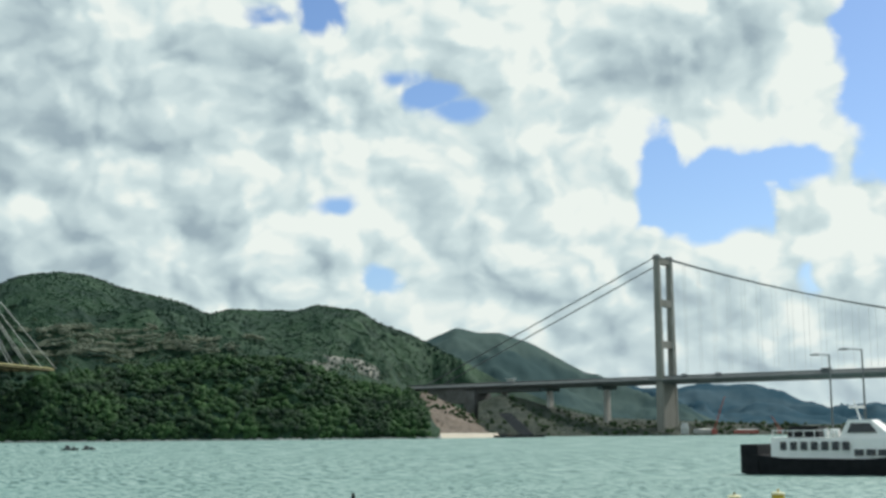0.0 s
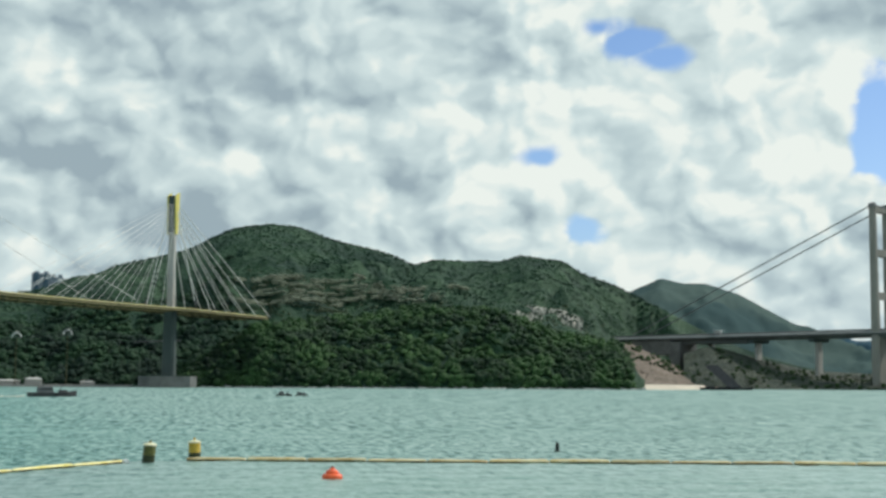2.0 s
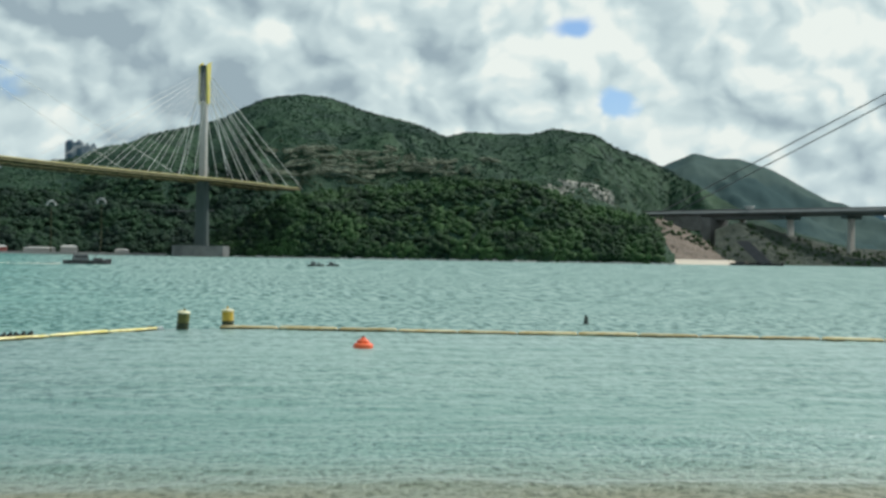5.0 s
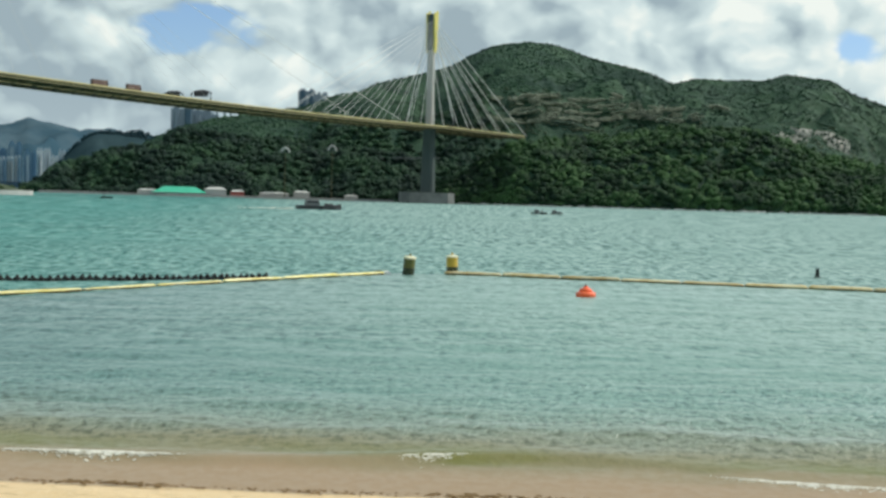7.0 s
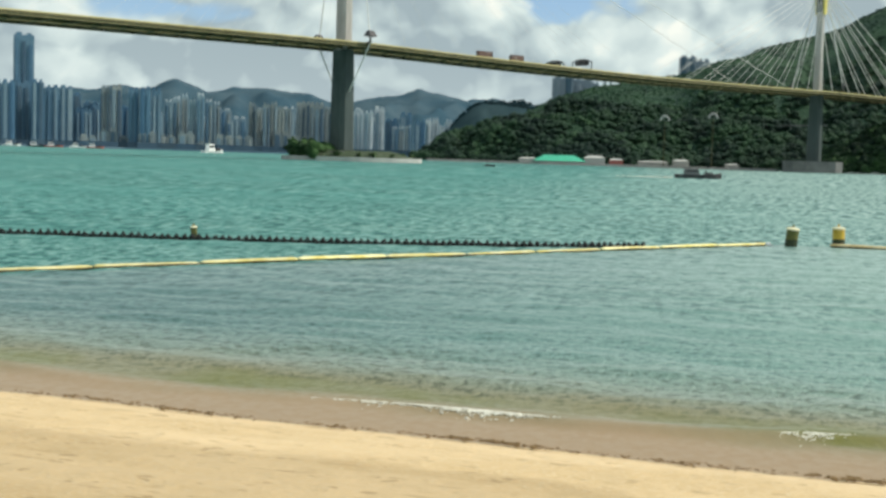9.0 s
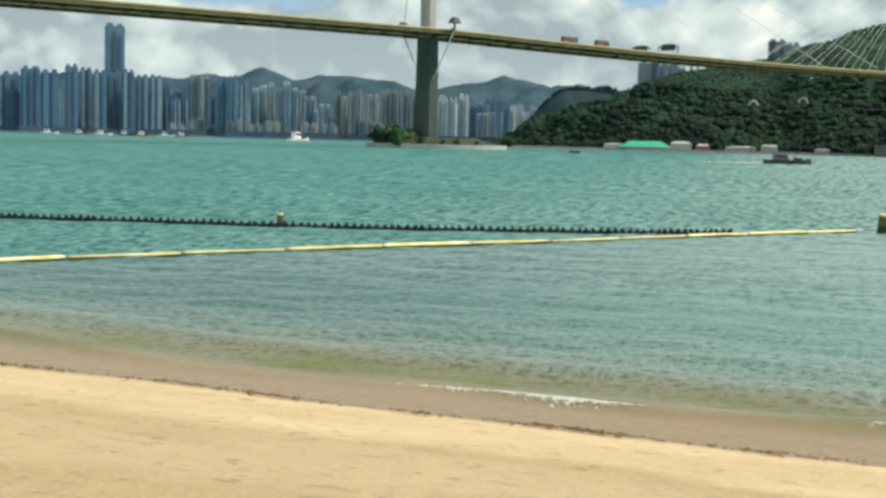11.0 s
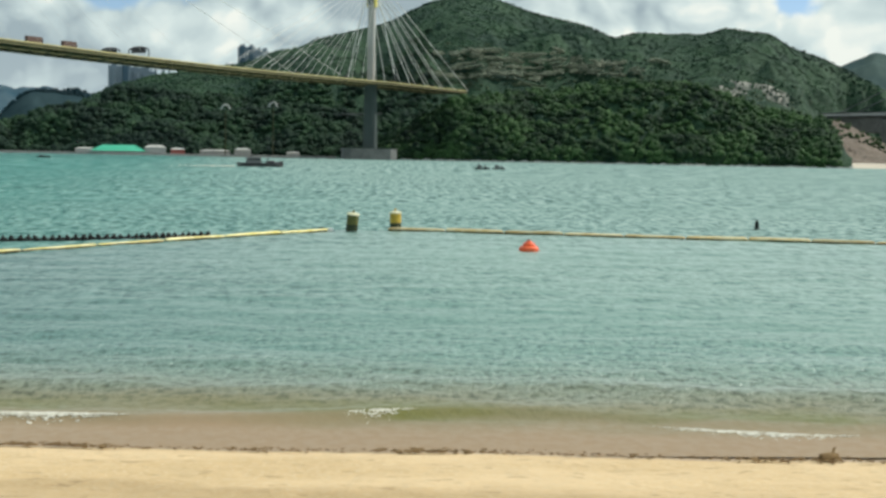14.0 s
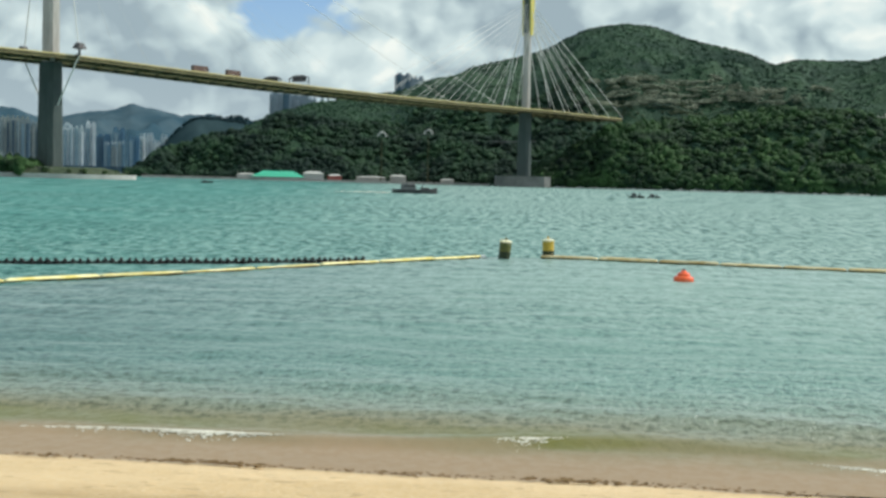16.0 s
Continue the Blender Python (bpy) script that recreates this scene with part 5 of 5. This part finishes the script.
def lamp_post(az, dist, h, arm):
    b = place(az, dist, 1.2)
    o = thing("street_lamp", tuple(b), "tall grey street lamp with one arm", "street lamp", "lamps by the pier")
    part("pole", Shape().tube(b, b + UP * h, 0.16, 0.09, 10), STEEL_GREY, o)
    side = Vector((-0.8, 0.6, 0))
    part("arm", Shape().tube(b + UP * h, b + UP * (h + 0.15) + side * arm, 0.07, 0.05, 8), STEEL_GREY, o)
    part("lantern", Shape().tube(b + UP * (h + 0.1) + side * arm * 0.8, b + UP * (h + 0.1) + side * (arm + 0.7), 0.14, 0.1, 8), STEEL_GREY, o)


lamp_post(37.77, 172, 12.8, 1.6)
lamp_post(39.11, 165, 13.0, 2.0)
pier = Shape().prism([place(a, r, -1.0) for a, r in ((36.9, 160), (46, 140), (46, 182), (36.9, 182))], [place(a, r, 1.2) for a, r in ((36.9, 160), (46, 140), (46, 182), (36.9, 182))])
single("pier", pier, CONCRETE_DARK, tuple(place(40, 170)), "low concrete pier carrying the lamps", "pier", kind="structure")


bv0, bf0 = ball(1)


def small_boat(at, ax, L, w, cabin, hull_mat, cab_mat, label, name="boat"):
    b = Vector((at[0], at[1], 0))
    f = Vector((ax[0], ax[1], 0)).normalized()
    n = Vector((-f.y, f.x, 0))
    o = thing(name, tuple(b), label, "boat")

    def P(s, t, z):
        return b + f * s * L + n * t * w + UP * z
    hull = Shape()
    secs = [(-0.5, 0.42, 0.30, 0.09 * L), (-0.1, 0.5, 0.36, 0.075 * L), (0.25, 0.42, 0.26, 0.085 * L), (0.5, 0.05, 0.02, 0.13 * L)]
    for (s0, a0, k0, h0), (s1, a1, k1, h1) in zip(secs, secs[1:]):
        hull.prism([P(s0, -k0, -0.3), P(s0, k0, -0.3), P(s0, a0, h0), P(s0, -a0, h0)], [P(s1, -k1, -0.3), P(s1, k1, -0.3), P(s1, a1, h1), P(s1, -a1, h1)])
    part("hull", hull, hull_mat, o)
    if cabin:
        c0 = 0.07 * L
        part("cabin", Shape().prism([P(-0.32, -0.3, c0), P(0.02, -0.3, c0), P(0.02, 0.3, c0), P(-0.32, 0.3, c0)], [P(-0.30, -0.27, c0 + cabin), P(-0.02, -0.27, c0 + cabin), P(-0.02, 0.27, c0 + cabin), P(-0.30, 0.27, c0 + cabin)]), cab_mat, o)
        part("window", Shape().prism([P(-0.28, -0.31, c0 + cabin * 0.5), P(-0.02, -0.31, c0 + cabin * 0.5), P(-0.02, 0.31, c0 + cabin * 0.5), P(-0.28, 0.31, c0 + cabin * 0.5)],
                                     [P(-0.28, -0.30, c0 + cabin * 0.8), P(-0.02, -0.30, c0 + cabin * 0.8), P(-0.02, 0.30, c0 + cabin * 0.8), P(-0.28, 0.30, c0 + cabin * 0.8)]), GLASS_DARK, o)
        part("mast", Shape().tube(P(-0.2, 0, c0 + cabin), P(-0.2, 0, c0 + cabin + 0.12 * L), 0.08, n=6), DARK_STEEL, o)
        part("derrick", Shape().tube(P(0.1, 0, c0), P(0.22, 0, c0 + cabin + 0.05 * L), 0.10, n=6), DARK_STEEL, o)
        part("deck_load", Shape().box(P(0.22, 0, c0 + cabin * 0.22), (L * 0.2, w * 0.5, cabin * 0.5), (f.x, f.y), chamfer=0.1, top=0.8), DARK_STEEL, o)
    return o


small_boat((-33.5, 398), (0.9, 0.25), 14.0, 4.4, 1.9, DARK_STEEL, STEEL_GREY, "dark work boat crossing the channel")
wake = Shape()
wr2 = np.random.RandomState(9)
for _ in range(260):
    u = wr2.exponential(3.5)
    q = bv0 * (1 + 0.3 * wr2.standard_normal((len(bv0), 1))) * wr2.uniform(0.1, 0.3) * np.array([1.8, 1.6, 0.5]) + np.array([-41.5 - u, 395.5 - 0.25 * u + wr2.normal(0, 0.8), 0.06])
    wake.add(q, bf0)
single("boat_wake", wake, FOAM, (-42, 395, 0), "white wake behind the work boat", "wake", kind="stuff")
small_boat((38.5, 440), (0.95, -0.2), 5.5, 1.8, 1.1, HULL_BLACK, STEEL_GREY, "small dark skiff at anchor with a little wheelhouse")
small_boat((45.5, 451), (0.95, 0.2), 4.6, 1.7, 1.0, HULL_BLACK, STEEL_GREY, "small dark skiff at anchor with a little wheelhouse")
small_boat(tuple(place(-26.2, 1500))[:2], (0.3, 1.0), 32.0, 10.0, 8.0, WHITE_PAINT, WHITE_PAINT, "white ferry far off in the channel")
small_boat(tuple(place(-14.0, 640))[:2], (0.95, 0.2), 6.0, 2.0, 0.8, HULL_BLACK, STEEL_GREY, "small dark launch in the channel")
small_boat(tuple(place(23.9, 1200))[:2], (0.95, -0.3), 26.0, 7.0, 1.6, HULL_BLACK, DARK_STEEL, "long dark barge moored by the far shore")
small_boat(tuple(place(25.0, 1215))[:2], (0.95, -0.3), 22.0, 6.0, 1.2, HULL_BLACK, DARK_STEEL, "low dark lighter moored by the far shore")
for az, col, lab in ((-35.5, RED_PAINT, "red"), (-34.6, WHITE_PAINT, "white"), (-33.6, HULL_BLACK, "dark"), (-32.9, RED_PAINT, "red"), (-31.9, WHITE_PAINT, "white"), (-31.2, RED_PAINT, "red"), (-36.8, WHITE_PAINT, "white")):
    small_boat(tuple(place(az, 2250))[:2], (0.85, 0.5), 30.0, 9.0, 6.0, col, WHITE_PAINT, lab + " working vessel moored off the city quay")

# ---------------------------------------------------------------- swimming area: buoys, booms and net floats
def drum_buoy(at, r, h, mat, label, lean=(0, 0)):
    o = thing("buoy", (at[0], at[1], 0), label, "buoy", "marker buoys at the swimming area")
    c = Vector((at[0], at[1], 0))
    part("drum", Shape().lathe(c, [(r * 0.90, -0.3), (r * 0.97, 0.30 * h), (r, 0.34 * h), (r, 0.84 * h), (r * 1.04, 0.86 * h)], 24), mat, o, smooth=False)
    part("skirt", Shape().lathe(c, [(r * 1.01, -0.1), (r * 1.02, 0.38 * h), (r * 0.9, 0.42 * h)], 24), ALGAE, o, "dark algae band at the waterline")
    part("lid", Shape().lathe(c, [(r * 1.07, 0.86 * h), (r * 1.07, 0.93 * h), (r * 0.8, 0.97 * h), (r * 0.25, h)], 24), BUOY_CREAM, o, "bleached cream lid")
    part("ring", Shape().tube(c + UP * h, c + UP * (h + 0.14), 0.07, 0.05, 8), mat, o)
    o.rotation_euler = (radians(lean[0]), radians(lean[1]), 0)


drum_buoy((-1.0, 74.4), 0.34, 1.12, BUOY_OLIVE, "dark olive drum buoy with a pale lid", (3, 5))
drum_buoy((1.6, 76.2), 0.34, 1.16, BUOY_YELLOW, "yellow drum buoy with a dark waterline", (-2, -2))
drum_buoy((39.3, 59.1), 0.34, 1.16, BUOY_OLIVE, "dark olive drum buoy with a cream lid", (2, -4))
drum_buoy((42.3, 59.5), 0.34, 1.22, BUOY_YELLOW, "yellow drum buoy with a dark waterline", (-3, 2))
drum_buoy((-29.8, 58.6), 0.17, 0.62, BUOY_OLIVE, "small olive marker buoy beside the net floats", (0, -3))

ob = thing("mooring_buoy", (7.7, 61.2, 0), "bright orange plastic mooring buoy", "buoy")
c = Vector((7.7, 61.2, 0))
part("float", Shape().lathe(c, [(0.34, -0.2), (0.47, 0.0), (0.48, 0.12), (0.44, 0.20), (0.36, 0.24)], 28), ORANGE, ob, smooth=True)
part("cone", Shape().lathe(c, [(0.31, 0.23), (0.30, 0.33), (0.23, 0.40), (0.13, 0.43), (0.11, 0.50)], 28), ORANGE, ob, smooth=True)
part("lifting_eye", Shape().tube(c + UP * 0.48, c + UP * 0.58, 0.05, n=8), DARK_STEEL, ob)

ob = thing("marker_post", (25.6, 83.4, 0), "dark upright float beyond the boom", "float")
c = Vector((25.6, 83.4, 0))
part("spar", Shape().lathe(c, [(0.10, -0.2), (0.13, 0.1), (0.12, 0.45), (0.06, 0.62)], 12), BLACK_FLOAT, ob)
part("collar", Shape().lathe(c, [(0.2, -0.05), (0.22, 0.04), (0.14, 0.1)], 12), BLACK_FLOAT, ob)
ob = thing("pickup_float", (-2.4, 74.2, 0), "small white and black pick-up float", "float")
part("ball", Shape().lathe((-2.2, 74.2, 0), [(0.05, -0.15), (0.18, -0.05), (0.21, 0.06), (0.15, 0.18), (0.04, 0.22)], 14), WHITE_PAINT, ob, smooth=True)
part("block", Shape().lathe((-2.75, 74.2, 0), [(0.2, -0.1), (0.23, 0.05), (0.15, 0.2)], 12), BLACK_FLOAT, ob)


def line_of(points, spacing):
    """Evenly spaced stations along a smooth line: place and direction."""
    pts = [Vector((p[0], p[1], 0)) for p in points]
    out = []
    carry = 0.0
    for p, q in zip(pts, pts[1:]):
        d = (q - p).length
        t = carry
        while t < d:
            out.append((p + (q - p) * (t / d), (q - p).normalized()))
            t += spacing
        carry = t - d
    return out


def boom(points, mat, label, r=0.13, length=2.6):
    st = line_of(points, length + 0.07)
    o = thing("floating_boom", tuple(st[0][0]), label, "boom")
    base = ROOTS[o]
    prof = [(0.0, 0.55), (0.04, 0.95), (0.12, 1.0), (0.88, 1.0), (0.96, 0.95), (1.0, 0.55)]
    sh = Shape()
    n = 12
    for u, k in prof:
        sh.v += [((u - 0.5) * length, r * k * math.cos(6.28319 * i / n), r * k * math.sin(6.28319 * i / n)) for i in range(n)]
    for j in range(len(prof) - 1):
        sh.f += [(j * n + i, j * n + (i + 1) % n, (j + 1) * n + (i + 1) % n, (j + 1) * n + i) for i in range(n)]
    sh.f += [tuple(range(n - 1, -1, -1)), tuple((len(prof) - 1) * n + i for i in range(n))]
    me = mesh_of("boom_float", sh, mat, smooth=True)
    for i, (p, d) in enumerate(st):
        q = new("boom_float", me)
        q.parent = o
        q.location = p - base + Vector((0, 0, 0.07 + 0.03 * math.sin(i * 1.3)))
        q.rotation_euler = (0, radians(0.5 * math.sin(i * 2.1)), math.atan2(d.y, d.x) + radians(0.5 * math.sin(i * 0.9)))
    rope = Shape()
    for (p, _), (q, _) in zip(st, st[1:]):
        rope.tube(p + UP * 0.02, q + UP * 0.02, 0.03, n=5)
    part("rope", rope, ALGAE, o)


boom([(2.8, 75.6), (9.9, 73.9), (19.6, 71.6), (27.0, 70.0), (33.5, 68.6), (38.5, 66.8), (44.0, 64.8)], BOOM_CREAM, "faded orange and cream floating boom round the swimming area", 0.14, 3.4)
boom([(-33, 28.0), (-27.4, 38.0), (-24.7, 42.4), (-21.6, 47.0), (-16.0, 54.8), (-12.0, 60.8), (-8.0, 66.6), (-3.2, 73.2)], BOOM_YELLOW, "yellow floating boom at the side of the swimming area", 0.10, 4.4)

nets = line_of([(-60, 50), (-38.7, 55.2), (-33.3, 56.5), (-29.2, 57.5), (-22.4, 59.8), (-12.1, 65.1), (-8.2, 68.2)], 0.38)
o = thing("net_float_line", tuple(nets[0][0]), "line of small black net floats outside the boom", "float line")
fl = Shape().lathe((0, 0, 0), [(0.07, -0.12), (0.165, -0.02), (0.175, 0.07), (0.15, 0.15), (0.09, 0.20), (0.06, 0.28), (0.02, 0.31)], 8)
fme = mesh_of("net_float", fl, BLACK_FLOAT, smooth=True)
for i, (p, d) in enumerate(nets):
    q = new("net_float", fme)
    q.parent = o
    q.location = p - ROOTS[o] + Vector((0, 0, 0.02 * math.sin(i * 0.7)))
    q.rotation_euler = (radians(14 * math.sin(i * 2.3)), radians(14 * math.sin(i * 1.7)), 0)
rope = Shape()
for (p, _), (q, _) in zip(nets[::4], nets[4::4]):
    rope.tube(p + UP * 0.03, q + UP * 0.03, 0.12, n=5)
part("rope", rope, BLACK_FLOAT, o)

# ---------------------------------------------------------------- along the waterline
wr = np.random.RandomState(12)
bv, bf = ball(1)
sh = Shape()
for i in range(2800):
    x = wr.uniform(-26, 26)
    dense = 0.5 + 0.5 * math.sin(x * 1.7) * math.sin(x * 0.63 + 1)
    if wr.uniform() > 0.35 + 0.65 * dense:
        continue
    y = 19.05 + float(shore_y(np.array(x))) + wr.normal(0, 0.07)
    s = wr.uniform(0.008, 0.03) * (0.5 + dense)
    q = bv * (1 + 0.35 * wr.standard_normal((len(bv), 1))) * s * np.array([1.6, 0.9, 0.45]) + np.array([x, y, 0.04 + 0.125 * (19.4 - 19.05) - 0.02 + 0.01])
    sh.add(q, bf)
single("seaweed_wrack", sh, WRACK, (0, 19, 0), "broken line of dark seaweed and litter along the high-water mark", "seaweed", kind="stuff")


def driftwood(x, y, L, ang, label):
    d = Vector((math.cos(ang), math.sin(ang), 0))
    z = 0.125 * (19.4 + float(shore_y(np.array(x))) - y) + 0.05
    c = Vector((x, y, z))
    s = Shape().tube(c - d * L / 2, c, 0.07, 0.09, 9).tube(c, c + d * L / 2 + UP * 0.02, 0.09, 0.05, 9).tube(c + d * L * 0.1, c + d * L * 0.25 + Vector((0.05, 0.1, 0.14)), 0.035, 0.015, 6)
    single("driftwood", s, WRACK, (x, y, 0), label, "driftwood")


driftwood(6.95, 18.62, 0.28, 0.15, "short dark piece of driftwood at the tide line")


def foam(x0, x1, off, spread, count, seed, label):
    """Broken foam where a wavelet spills: small froth lumps, thick in the middle and ragged outside."""
    r = np.random.RandomState(seed)
    f = Shape()
    for _ in range(count):
        x = x0 + (x1 - x0) * r.beta(2.0, 2.0)
        mid = 1 - abs((x - x0) / (x1 - x0) * 2 - 1)
        clump = 0.5 + 0.5 * math.sin(x * 7.0 + seed) * math.sin(x * 17.0)
        if r.uniform() > 0.25 + 0.75 * clump:
            continue
        line = 2.2 + 0.55 * math.sin(x * 0.22 + 0.6) + 0.3 * math.sin(x * 0.61)
        back = r.exponential(spread * 0.7) * (0.4 + mid)
        e = line + off - back
        y = 19.4 + float(shore_y(np.array(x))) + e
        q0 = e - line
        lift = 0.12 * (math.exp(-(q0 / 0.30) ** 2) if q0 < 0 else math.exp(-(q0 / 0.75) ** 2)) * (0.62 + 0.38 * math.sin(x * 0.35 + 2))
        sz = r.uniform(0.006, 0.021) * (0.6 + 0.6 * mid)
        q = bv * (1 + 0.3 * r.standard_normal((len(bv), 1))) * sz * np.array([1.8, 1.2, 0.6]) + np.array([x, y, max(lift, 0.0) + 0.005])
        f.add(q, bf)
    single("wave_foam", f, FOAM, (x0, 21.5, 0), label, "foam", kind="stuff")


foam(-8.7, -6.2, 0.0, 0.06, 300, 1, "thin white foam along a small breaking wave")
foam(-6.9, -3.9, 0.0, 0.09, 1500, 4, "white foam of a small breaking wave")
foam(-0.4, 0.9, -0.03, 0.10, 240, 3, "thin foam along a breaking wave")
foam(4.8, 8.2, -0.6, 0.12, 900, 6, "broken foam washing up the sand")


def jib_crane(az, dist, reach, lean, label):
    """A crane on the far shore: cab, mast and a raised lattice jib with its stay."""
    b = place(az, dist, 1.5)
    o = thing("crane", tuple(b), label, "crane")
    side = Vector((math.cos(radians(az)), -math.sin(radians(az)), 0))
    part("cab", Shape().box(b + UP * 2.5, (6, 5, 5), (side.x, side.y), chamfer=0.5), RED_PAINT, o)
    tip = b + side * (reach * math.sin(lean)) + UP * (4 + reach * math.cos(lean))
    for k in (-0.6, 0.6):
        part("jib_chord", Shape().tube(b + UP * 4 + side * k, tip + side * k * 0.4, 0.28, n=6), RED_PAINT, o)
    for i in range(9):
        u0, u1 = i / 9, (i + 1) / 9
        p0, p1 = b + UP * 4 + (tip - b - UP * 4) * u0, b + UP * 4 + (tip - b - UP * 4) * u1
        part("jib_lacing", Shape().tube(p0 - side * 0.5 * (-1) ** i, p1 + side * 0.5 * (-1) ** i, 0.14, n=5), RED_PAINT, o)
    part("jib_stay", Shape().tube(b + UP * 9 - side * 3, tip, 0.1, n=5), DARK_STEEL, o)


jib_crane(32.85, 1448, 38, 0.33, "red lattice crane on the low far shore")
jib_crane(35.6, 1440, 16, -0.5, "small red crane on the low far shore")
shed(32.4, 1455, 22, 12, 4.0, 1.6, FAR_WHITE, CONCRETE, "pale low shed on the far shore")
shed(31.6, 1450, 9, 9, 6.0, 6.0, FAR_WHITE, FAR_WHITE, "white pointed tent on the far shore")
shed(34.2, 1455, 26, 12, 3.6, 1.2, FAR_WHITE, RED_PAINT, "red and white low store on the far shore")
